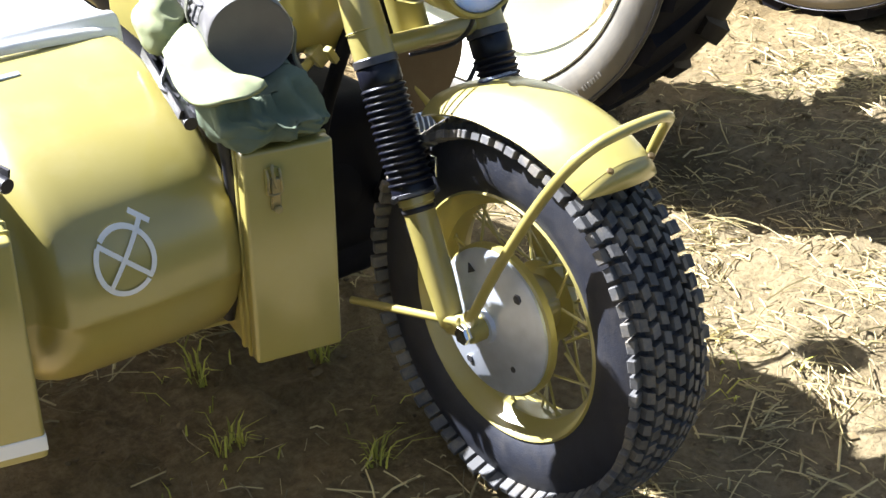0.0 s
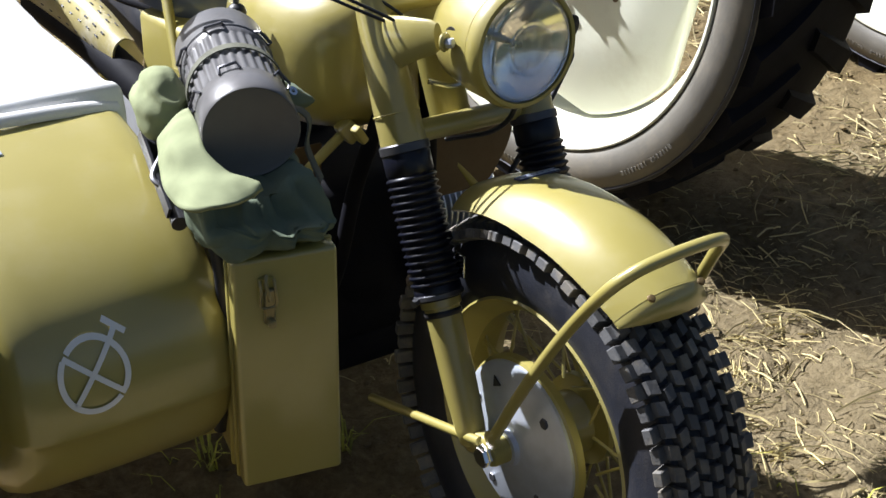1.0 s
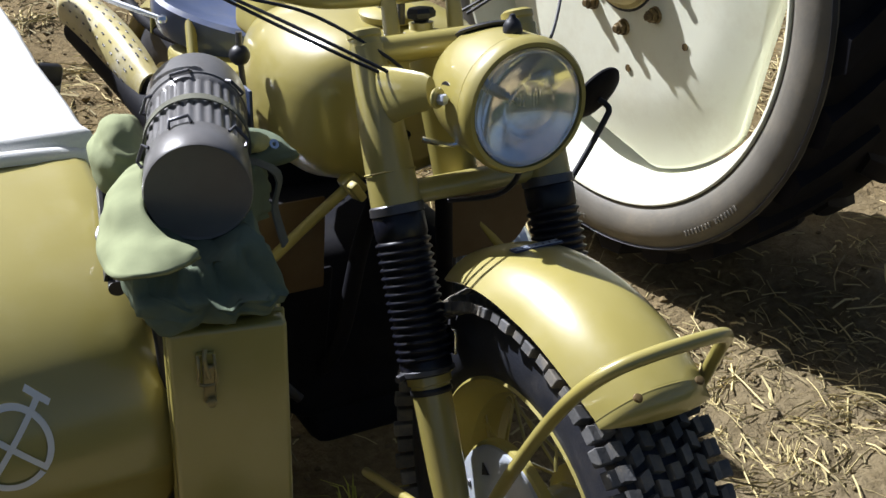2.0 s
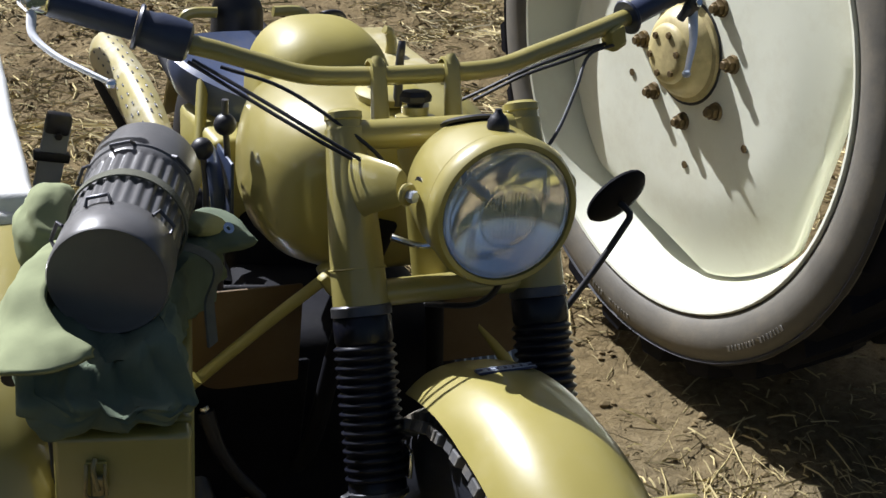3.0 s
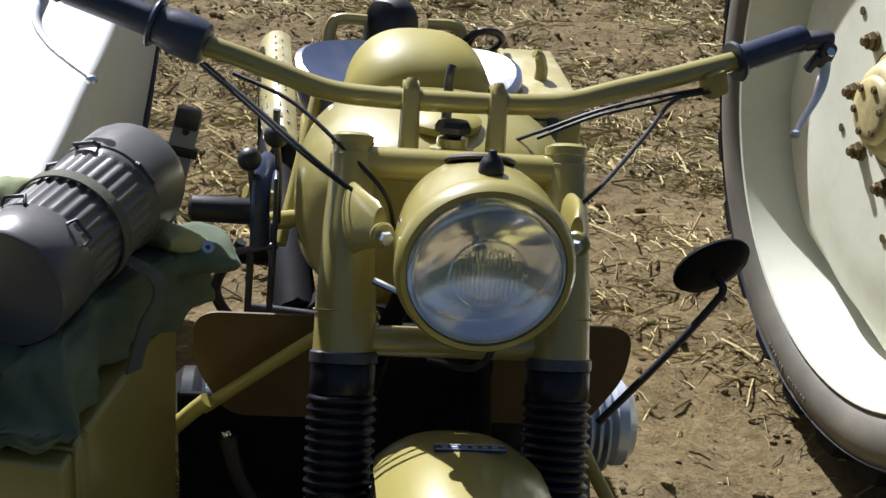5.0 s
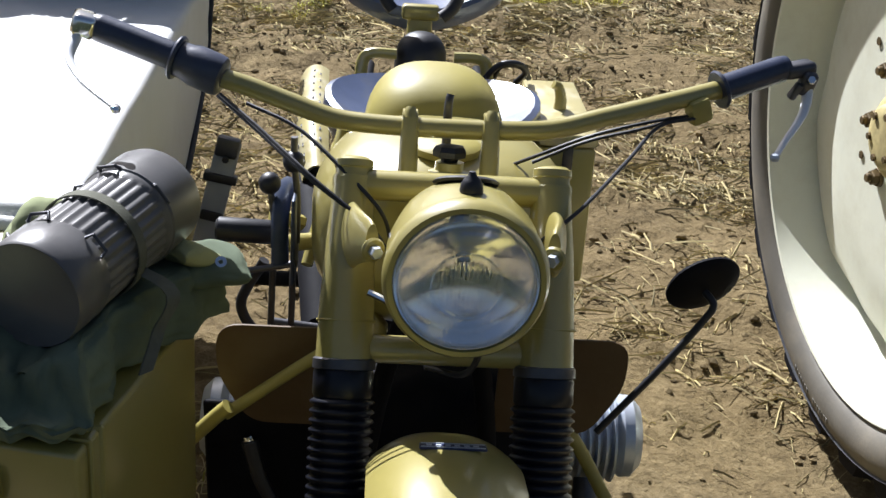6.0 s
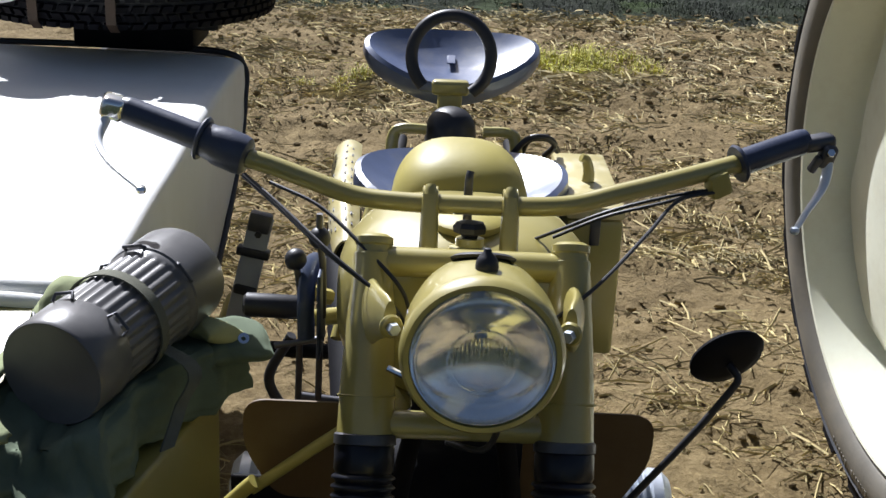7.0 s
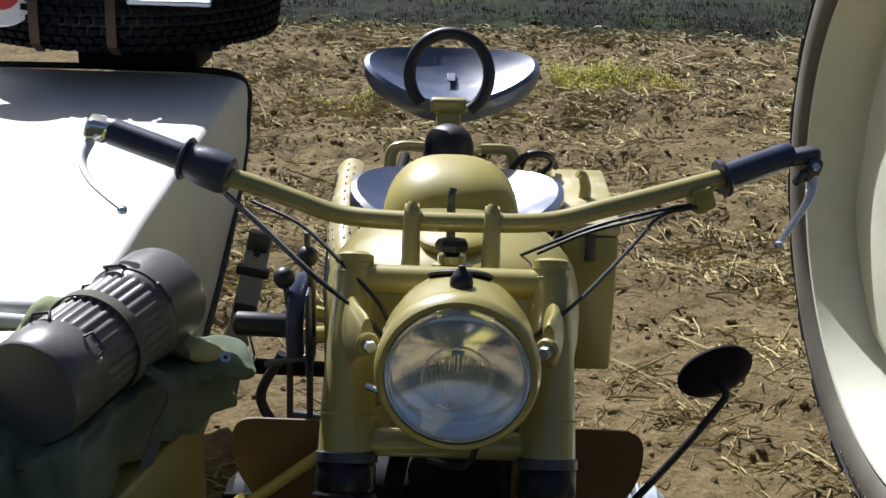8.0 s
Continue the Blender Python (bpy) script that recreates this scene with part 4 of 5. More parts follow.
# perforated exhaust guard on the sidecar side
gp = [(-0.200, 1.12, 0.640), (-0.212, 1.24, 0.672), (-0.222, 1.40, 0.690), (-0.230, 1.60, 0.690)]
line = smooth_line(gp, 8)
rings = []
for i, p in enumerate(line):
    k = i / (len(line) - 1)
    rr = 0.050 * (0.75 + 0.25 * math.sin(min(1, k * 2) * 1.57))
    rings.append([p + Vector((-rr * 0.75 * math.sin(a), 0, rr * math.cos(a))) for a in [radians(-35 + 170 * j / 14) for j in range(15)]])
pg = on_moto("exhaust_guard", loft(rings + [[q + Vector((0.004, 0, -0.002)) for q in r] for r in reversed(rings)], caps=False, closed=False), WORN, "sun-bleached sand-yellow perforated exhaust guard")
slot_mesh = finish(block(0.0035, 0.013, 0.0016, None, 0.0012, 1), "guard_slot", BLACK)
for row, a in enumerate((-12, 8, 48, 68, 104)):
    for i in range(3 + row % 2, len(line) - 2, 2):
        k = i / (len(line) - 1)
        rr = 0.050 * (0.75 + 0.25 * math.sin(min(1, k * 2) * 1.57)) + 0.0004
        a2 = radians(a)
        p = line[i] + Vector((-rr * 0.75 * math.sin(a2), 0, rr * math.cos(a2)))
        nrm = Vector((-math.sin(a2), 0, 0.75 * math.cos(a2))).normalized()
        along = (line[i + 1] - line[i - 1]).normalized()
        across = along.cross(nrm).normalized()
        turn = Matrix((across, along, across.cross(along))).transposed().to_4x4()
        ob = new("guard_slot", slot_mesh)
        ob.parent = pg
        ob.matrix_parent_inverse = pg.matrix_basis.inverted()
        ob.matrix_basis = Matrix.Translation(p) @ turn
on_moto("exhaust_silencer", tube([(-0.17, 0.80, 0.50), (-0.195, 1.00, 0.58), (-0.216, 1.20, 0.625), (-0.232, 1.56, 0.650)], 0.034, 18), LUGS, "dark exhaust pipe")
for a, b, r in (((-0.20, 0.84, 0.60), (-0.15, 1.02, 0.80), 0.010), ((-0.24, 0.78, 0.66), (-0.16, 0.86, 0.64), 0.014), ((-0.10, 0.90, 0.62), (-0.16, 1.10, 0.80), 0.009)):
    on_moto("seat_stay", rod(a, b, r), TAN_DULL)
for i in range(3):
    on_moto("hinge_bolt", hexnut(0.013, 0.02, axis_at((-0.205 - 0.015 * i, 0.80 - 0.02 * i, 0.69 + 0.012 * i), (-1, -0.4, 0.4))), TAN_DULL)

# mirror on its stalk
mj = Vector((0.374, 0.449, 0.738))
mir = on_moto("mirror", lathe([(0, 0.010), (0.030, 0.009), (0.048, 0.004), (0.052, -0.001), (0.051, -0.005), (0, -0.005)], 36, axis_at((0.362, 0.472, 0.760), (0.30, -0.90, -0.45)) @ Matrix.Diagonal((1.05, 1.0, 1, 1))), LUGS, "black round rear-view mirror")
on_moto("mirror_stalk", tube([(0.364, 0.465, 0.752), (0.371, 0.455, 0.746), mj, (0.366, 0.447, 0.722), (0.315, 0.440, 0.650), (0.232, 0.430, 0.545)], 0.0052, 10), BLACK, "black mirror stalk", mir)

# ---- pannier box ----
pan = thing("pannier_box", "sand-yellow steel tool pannier on the motorcycle's side", "pannier", (0.238, 1.175, 0.52))
pb = part("body", block(0.100, 0.35, 0.255, Matrix.Translation((0, 0, 0.1275)), 0.008, 2), TAN, pan)
# lid in a paler tan than the box body
ld = part("lid", block(0.104, 0.354, 0.024, Matrix.Translation((0, 0, 0.268)), 0.006, 2), WORN, pan, "pale lid")
part("lid_knob", tube([(0.000, -0.02, 0.280), (0.000, -0.02, 0.300), (-0.006, -0.02, 0.320), (-0.016, -0.022, 0.326)], (0.012, 0.008), 12), TAN, ld)
part("catch", block(0.018, 0.006, 0.05, Matrix.Translation((0, -0.178, 0.235)), 0.002), STEEL, pan)

# ---- sidecar ----
sc = thing("sidecar", "sand-yellow sidecar with rounded nose and white canvas cover", "sidecar", (-0.71, 0.915, 0.004))
SO = Matrix.Translation((0.72, -0.9, 0))


def on_sc(name, bm, mat, label="", parent=None, sharp=38):
    ob = part(name, bm, mat, parent or sc, label, sharp)
    if parent is None:
        ob.matrix_parent_inverse = SO
    return ob


def side_section(points, n=7):
    return [Vector((0, y, z)) for y, z in points] if n < 2 else smooth_line([(0, y, z) for y, z in points], n, True)


def hull(section, mid_y, mid_z, stations):
    """The body: one side section, drawn in towards both flanks."""
    rings = []
    for x, ky, kz in stations:
        rings.append([Vector((x, mid_y + (p.y - mid_y) * ky, mid_z + (p.z - mid_z) * kz)) for p in section])
    return loft(rings)


nose = side_section([(0.020, 0.570), (0.024, 0.625), (0.045, 0.679), (0.088, 0.725), (0.150, 0.766), (0.228, 0.798), (0.310, 0.819), (0.40, 0.830), (0.70, 0.845), (1.10, 0.865), (1.60, 0.875), (1.70, 0.82), (1.55, 0.66), (1.20, 0.50),
                     (0.80, 0.415), (0.40, 0.395), (0.22, 0.400), (0.12, 0.432), (0.054, 0.490), (0.027, 0.550)], 6)
st = [(-0.500, 0.965, 0.93), (-0.506, 0.985, 0.97), (-0.518, 0.996, 0.99), (-0.545, 1.0, 1.0), (-0.66, 1.004, 1.0), (-0.735, 1.002, 1.0), (-0.762, 0.997, 0.992), (-0.780, 0.985, 0.972), (-0.789, 0.965, 0.945), (-0.794, 0.955, 0.955), (-0.802, 0.945, 0.95), (-0.955, 0.935, 0.94)]
body = on_sc("body", hull(nose, 0.85, 0.62, st), TAN, "sand-yellow sheet steel sidecar nose", sharp=50)
# canvas cover over the cockpit and flank
top = [(0.375, 0.834), (0.45, 0.845), (0.70, 0.858), (1.10, 0.878), (1.45, 0.892), (1.66, 0.893), (1.725, 0.86), (1.70, 0.80), (1.58, 0.665), (1.22, 0.505), (0.80, 0.42), (0.42, 0.405), (0.39, 0.45), (0.378, 0.65)]
cover_sec = smooth_line([(0, y, z) for y, z in top], 8, True)
rings = []
for x, kz, ky in ((-0.486, 0.90, 0.965), (-0.488, 0.96, 0.99), (-0.496, 0.99, 0.998), (-0.516, 1.0, 1.0), (-0.60, 1.006, 1.0), (-0.72, 1.008, 1.0), (-0.88, 1.006, 1.0), (-1.02, 1.0, 1.0), (-1.065, 0.97, 0.99), (-1.075, 0.9, 0.96)):
    row = []
    for p in cover_sec:
        q = Vector((x, 1.05 + (p.y - 1.05) * ky, 0.64 + (p.z - 0.64) * kz))
        edge = max(0, 1 - abs(p.y - 1.62) / 0.45) * max(0, 1 - abs(x + 0.52) / 0.10)
        wob = 0.006 * noise.noise(q * 5.0) + 0.003 * noise.noise(q * 14) + 0.010 * edge * math.sin(q.x * 60 + q.z * 25)
        row.append(q + Vector((0.5 * wob, 0, wob)))
    rings.append(row)
cov = on_sc("canvas_cover", loft(rings), CANVAS, "white canvas cockpit cover", sharp=60)
hem = [(-0.500, 0.372, 0.822), (-0.56, 0.366, 0.833), (-0.70, 0.362, 0.838), (-0.86, 0.366, 0.833), (-1.03, 0.376, 0.81)]
on_sc("cover_hem", tube(hem, 0.0105, 10, 8, flat=0.55), CANVAS, "rolled canvas hem", cov)
on_sc("cover_piping", tube([(-0.492, 0.42, 0.42), (-0.486, 0.82, 0.43), (-0.484, 1.22, 0.52), (-0.484, 1.57, 0.68), (-0.486, 1.69, 0.80), (-0.492, 1.72, 0.856), (-0.54, 1.716, 0.889), (-0.75, 1.712, 0.895), (-1.07, 1.712, 0.892)], 0.0075, 10, 8), BLACK, "black rubber edge", cov)
bk = on_sc("cover_buckle", block(0.035, 0.022, 0.010, pose(-0.521, 0.542, 0.828, 4, 40, 12), 0.003), STEEL, "steel tent-pole buckle", cov)
on_sc("buckle_pin", rod((-0.531, 0.530, 0.836), (-0.508, 0.556, 0.826), 0.003), STEEL, "", bk)
on_sc("cover_strap", block(0.02, 0.05, 0.004, pose(-0.602, 0.47, 0.849, 3, 0, 12), 0.001, 1), CANVAS, "", cov)
on_sc("nose_slot", block(0.065, 0.010, 0.004, pose(-0.715, 0.300, 0.8185, 16, 0, 4), 0.001, 1), ALU)
# emblem: a ring, two crossed bars and a foot, painted on the nose
EM = Vector((-0.686, 0.0, 0.637))


def nose_y(x, z):
    below = [p for p in nose if p.y < 0.3 and p.z <= z]
    above = [p for p in nose if p.y < 0.3 and p.z > z]
    a, b = max(below, key=lambda p: p.z), min(above, key=lambda p: p.z)
    t = (z - a.z) / (b.z - a.z)
    y = a.y + (b.y - a.y) * t
    return 0.85 + (y - 0.85) * 1.004 - 0.0022


def painted(strip_pts, half):
    """A flat brush stroke lying on the nose."""
    bm = bmesh.new()
    prev = None
    k = len(strip_pts)
    for i, (x, z) in enumerate(strip_pts):
        a, b = strip_pts[max(i - 1, 0)], strip_pts[min(i + 1, k - 1)]
        d = Vector((b[0] - a[0], b[1] - a[1])).normalized()
        nx, nz = -d.y * half, d.x * half
        cur = [bm.verts.new((x + s * nx, nose_y(x, z + s * nz), z + s * nz)) for s in (-1, 0, 1)]
        if prev:
            for q in (0, 1):
                bm.faces.new((prev[q], prev[q + 1], cur[q + 1], cur[q]))
        prev = cur
    return bm


R1 = 0.0410
arcs = [[(EM.x + R1 * 0.98 * math.cos(radians(q)), EM.z + R1 * 1.06 * math.sin(radians(q))) for q in range(a, b + 1, 4)] for a, b in ((-35, 133), (145, 313))]
em = on_sc("emblem_ring", painted(arcs[0], 0.0036), WHITE, "white stencilled crossed-ring emblem")
for arc in arcs[1:]:
    on_sc("emblem_arc", painted(arc, 0.0036), WHITE, "", em)


def seg(a, b, n=14):
    return [(a[0] + (b[0] - a[0]) * i / n, a[1] + (b[1] - a[1]) * i / n) for i in range(n + 1)]


on_sc("emblem_bar", painted(seg((EM.x - 0.0275, EM.z - 0.0315), (EM.x + 0.036, EM.z + 0.047)), 0.0033), WHITE, "", em)
on_sc("emblem_bar", painted(seg((EM.x - 0.0325, EM.z + 0.0285), (EM.x + 0.0335, EM.z - 0.0295)), 0.0033), WHITE, "", em)
on_sc("emblem_foot", painted(seg((EM.x + 0.024, EM.z + 0.057), (EM.x + 0.047, EM.z + 0.039), 6), 0.0035), WHITE, "", em)
# chassis under the body
on_sc("chassis_tube", tube([(-0.29, 0.42, 0.555), (-0.42, 0.45, 0.42), (-0.60, 0.5, 0.34), (-0.95, 0.5, 0.33)], 0.0105, 14), TAN_DULL)
on_sc("chassis_tube", tube([(-0.12, 1.55, 0.24), (-0.60, 1.52, 0.26), (-1.0, 1.50, 0.28)], 0.018, 14), LUGS)
on_sc("chassis_rail", tube([(-0.50, 0.30, 0.33), (-0.50, 0.8, 0.31), (-0.50, 1.6, 0.34)], 0.020, 14), TAN_DULL)
swm = axis_at((-1.18, 1.30, 0.345), X)
swr = on_sc("wheel_rim", lathe([(0.222, -0.056), (0.209, -0.054), (0.190, -0.022), (0.190, 0.022), (0.209, 0.054), (0.222, 0.056), (0.208, 0), (0.222, -0.056)], 48, swm), TAN)
on_sc("tyre", lathe([(r + (0.014 if abs(z) < 0.04 else 0), z) for r, z in tyre_profile], 64, swm), RUBBER, "", swr)
on_sc("hub", lathe([(0, -0.08), (0.10, -0.07), (0.11, 0), (0.10, 0.07), (0, 0.08)], 32, swm), TAN, "", swr)
on_sc("axle", rod((-1.18, 1.30, 0.345), (-0.55, 1.28, 0.335), 0.02), TAN_DULL)
# rear deck that carries the spare wheel
on_sc("tail_deck", block(0.40, 0.50, 0.05, pose(-0.74, 1.93, 0.965, 0, 0, 0), 0.012), BLACK, "dark tail rack")
on_sc("tail_post", block(0.34, 0.30, 0.40, pose(-0.75, 1.93, 0.62), 0.03), LUGS)
# clips on both sides of the nose


def clip_bracket(a, b, up):
    a, b = Vector(a), Vector(b)
    d = (b - a).normalized()
    side = d.cross(Vector(up)).normalized()
    cl = on_sc("clip_channel", loft([[a + side * q + Vector(up) * h for q, h in ((-0.014, 0), (0.014, 0), (0.014, 0.016), (0.010, 0.016), (0.010, 0.004), (-0.010, 0.004), (-0.010, 0.016), (-0.014, 0.016))],
                                     [b + side * q + Vector(up) * h for q, h in ((-0.014, 0), (0.014, 0), (0.014, 0.016), (0.010, 0.016), (0.010, 0.004), (-0.010, 0.004), (-0.010, 0.016), (-0.014, 0.016))]]), BLACK, "dark steel spring clip")
    on_sc("clip_bolt", tube([b - d * 0.012, b + d * 0.012], 0.010, 14, smooth=False), BLACK, "", cl)
    on_sc("clip_spring", tube([a + Vector(up) * 0.02, a.lerp(b, 0.35) + Vector(up) * 0.026, a.lerp(b, 0.6) + Vector(up) * 0.012 + side * 0.018, a.lerp(b, 0.75) + Vector(up) * 0.010], 0.004, 8), STEEL, "", cl)
    on_sc("clip_hook", tube([a.lerp(b, 0.5) - side * 0.012 + Vector(up) * 0.01, a.lerp(b, 0.52) - side * 0.030 + Vector(up) * 0.012, a.lerp(b, 0.56) - side * 0.034 + Vector(up) * 0.004], 0.0035, 8), STEEL, "", cl)


clip_bracket((-0.503, 0.262, 0.815), (-0.543, 0.084, 0.780), (0.1, -0.42, 0.90))
clip_bracket((-0.868, 0.205, 0.800), (-0.822, 0.045, 0.780), (0.0, -0.45, 0.89))
on_sc("body_bracket", tube([(-0.515, 0.06, 0.79), (-0.505, 0.05, 0.70), (-0.502, 0.06, 0.55), (-0.50, 0.10, 0.45)], 0.010, 10), BLACK)

# weapon rest between motorcycle and sidecar: a steel strip with a block
rest = thing("steel_rest", "dark steel upright rest bolted beside the sidecar", "bracket", (-0.410, 1.2, 0.343))
part("strip", block(0.046, 0.014, 0.37, pose(-0.002, 0, 0.165, 0, 13, 0), 0.003), BLUED, rest, "blued steel strip")
part("head", block(0.044, 0.024, 0.040, pose(0.036, -0.004, 0.335, 0, 12, 0), 0.006), STEEL, rest)
part("collar", block(0.064, 0.024, 0.018, pose(0.022, 0, 0.272, 0, 10, 0), 0.004), BLACK, rest)
part("clamp", block(0.044, 0.022, 0.020, pose(0.006, -0.002, 0.195, 0, 12, 0), 0.004), BLACK, rest)
part("foot", rod((-0.030, 0, 0.012), (-0.10, 0.02, -0.02), 0.012), STEEL, rest)
part("pin", tube([(0.014, -0.01, 0.14), (0.022, -0.012, 0.10), (0.010, -0.014, 0.08)], 0.005, 8), CHROME, rest)
part("bolt", hexnut(0.007, 0.006, axis_at((0.034, -0.018, 0.315), (0, -1, 0))), BLACK, rest)


# ---- ammunition boxes ----
def ammo_box(name, place, yaw, stripe, H=0.318, side=1):
    m = Matrix.Translation(place) @ Matrix.Rotation(radians(yaw), 4, "Z")
    t = thing(name, "sand-yellow steel ammunition box with front latch" + (" and white stripe" if stripe else ""), "ammunition box", group="boxes on the sidecar nose")
    t.matrix_basis = m
    W, D = 0.131, 0.345
    b = part("body", block(W, D - 0.03, H, Matrix.Translation((0, 0.015, H / 2)), 0.006, 3), TAN, t)
    lid = part("lid", block(W + 0.002, 0.028, H + 0.002, Matrix.Translation((0, -D / 2 + 0.012, H / 2)), 0.006, 3), TAN, t, "sand-yellow hinged front")
    part("seam", block(W + 0.006, 0.006, H + 0.004, Matrix.Translation((0, -D / 2 + 0.030, H / 2)), 0.002, 1), TAN_DULL, t)
    part("rib", block(W + 0.006, 0.010, H + 0.004, Matrix.Translation((0, -D / 2 + 0.058, H / 2)), 0.003, 1), TAN_DULL, t)
    fy = -D / 2 - 0.002
    lx = -0.026 * side
    part("latch", block(0.020, 0.006, 0.040, Matrix.Translation((lx, fy - 0.002, H - 0.044)), 0.0015, 1), TAN_DULL, lid, "riveted lever latch")
    la2 = bmesh.new()
    block(0.014, 0.008, 0.050, pose(lx + 0.002, fy - 0.006, H - 0.062, 6), 0.002, 1, la2)
    tube([(lx - 0.009, fy - 0.006, H - 0.026), (lx - 0.009, fy - 0.012, H - 0.040), (lx - 0.009, fy - 0.010, H - 0.060), (lx + 0.009, fy - 0.010, H - 0.060), (lx + 0.009, fy - 0.012, H - 0.040), (lx + 0.009, fy - 0.006, H - 0.026)], 0.0020, 8, 4, la2)
    lathe([(0, 0), (0.006, 0.001), (0.0055, 0.006), (0, 0.008)], 12, axis_at((lx + 0.003, fy - 0.008, H - 0.084), (0, -1, 0)), la2)
    part("latch_lever", la2, LATCH, lid, "worn steel latch lever")
    part("latch_loop", tube([(lx, fy - 0.004, H - 0.020), (lx - 0.002, fy - 0.010, H - 0.030), (lx + 0.002, fy - 0.012, H - 0.052)], 0.0028, 8), LATCH, lid)
    if stripe:
        part("stripe", block(W + 0.0035, D + 0.006, 0.022, Matrix.Translation((0, 0.0, 0.022)), 0.001, 1), WHITE, t, "white painted stripe")
    return t


ammo_box("ammunition_box", (-0.406, 0.170, 0.424), -11.5, False, 0.328)
ammo_box("ammunition_box", (-0.872, 0.132, 0.460), -14, True, 0.300, -1)
hang = thing("box_hanger", "sand-yellow steel carrier arm under the ammunition boxes", "bracket", (-0.5, 0.25, 0.42))
part("arm", tube([(0.16, 0.08, -0.006), (0.02, 0.02, -0.012), (-0.05, 0.05, 0.0)], 0.009, 10), TAN_DULL, hang)
part("plate", block(0.20, 0.16, 0.008, pose(0.09, -0.03, 0.0, 0, 0, -14), 0.002, 1), TAN_DULL, hang)


# ---- cloth bag and canister on the box ----
def blob(rx, ry, rz, power, fold, seed, m, seg=56, ringn=32, sag=0.0, bm=None):
    """A soft, creased bundle: a rounded brick with folds."""
    rings = []
    for i in range(1, ringn):
        v = -math.pi / 2 + math.pi * i / ringn
        row = []
        for j in range(seg):
            u = 2 * math.pi * j / seg
            f = lambda t, p: math.copysign(abs(t) ** p, t)
            q = Vector((rx * f(math.cos(v), power) * f(math.cos(u), power), ry * f(math.cos(v), power) * f(math.sin(u), power), rz * f(math.sin(v), power)))
            d = q.normalized()
            n1 = noise.noise(Vector((q.x * 9, q.y * 9, q.z * 22)) + Vector((seed, 0, 0)))
            n2 = abs(noise.noise(Vector((q.x * 20, q.y * 14, q.z * 42)) + Vector((0, seed, 3))))
            n3 = noise.noise(Vector((q.x * 60, q.y * 60, q.z * 60)))
            q += d * fold * (1.2 * n1 - 1.6 * n2 + 0.25 * n3)
            q.z -= sag * (q.x / rx) ** 2
            row.append(m @ q)
        rings.append(row)
    return loft(rings, bm)


bag = thing("cloth_bag", "crumpled grey-green cloth bag folded over the ammunition box", "bag", (-0.412, 0.155, 0.757))
BAG = Vector((-0.412, 0.155, 0.757))
F, B = Vector((-0.440, 0.076, 0.884)), Vector((-0.355, 0.338, 0.902))


def cloth_fold(w, d, thick, m, seed, crease=0.006):
    """One folded layer of cloth: a soft slab with rounded folds and a rippled face."""
    K, N = 44, 30
    rings = []
    for i in range(N + 1):
        v = i / N
        y = -d / 2 + d * v
        end = math.sin(math.pi * min(1, max(0, v))) ** 0.25 if 0 < v < 1 else 0.05
        row = []
        for j in range(K):
            a = 2 * math.pi * j / K
            cx = math.copysign(abs(math.cos(a)) ** 0.45, math.cos(a))
            cz = math.copysign(abs(math.sin(a)) ** 0.75, math.sin(a))
            q = Vector((w / 2 * cx * (0.9 + 0.1 * end), y, thick / 2 * cz * end))
            n1 = noise.noise(Vector((q.x * 11, q.y * 16, seed)))
            n2 = noise.noise(Vector((q.x * 30 + q.y * 18, q.y * 34, seed + 5 + cz)))
            q += Vector((cx * crease * 1.4 * n2, (-1 if v < 0.5 else 1) * crease * 2.2 * n1 * (1 - end * 0.6), crease * (1.9 * n1 + 1.1 * n2)))
            row.append(m @ q)
        rings.append(row)
    return loft(rings)


def bag_section(y, xl, zl, xr, zr, base):
    """Cross-section of the bag: two shoulders with the canister's bed between them."""
    c = F.lerp(B, (y - F.y) / (B.y - F.y))
    bed = [(c.x + 0.061 * math.cos(radians(a)), c.z + 0.061 * math.sin(radians(a))) for a in (205, 230, 255, 285, 310, 335)]
    bed = [(x, min(z, zl if x < c.x else zr)) for x, z in bed]
    line = [(xl + 0.028, base), (xl + 0.006, base + 0.018), (xl, base + 0.55 * (zl - base)), (xl + 0.003, zl - 0.006), (xl + 0.016, zl + 0.001), (min(c.x - 0.062, xl + 0.06), zl)] + bed + [
        (xr - 0.018, zr), (xr - 0.006, zr - 0.008), (xr, base + 0.5 * (zr - base)), (xr + 0.002, base + 0.012), (xr - 0.012, base), ((xl + xr) / 2, base)]
    return smooth_line([Vector((x, y, z)) for x, z in line], 6, True)


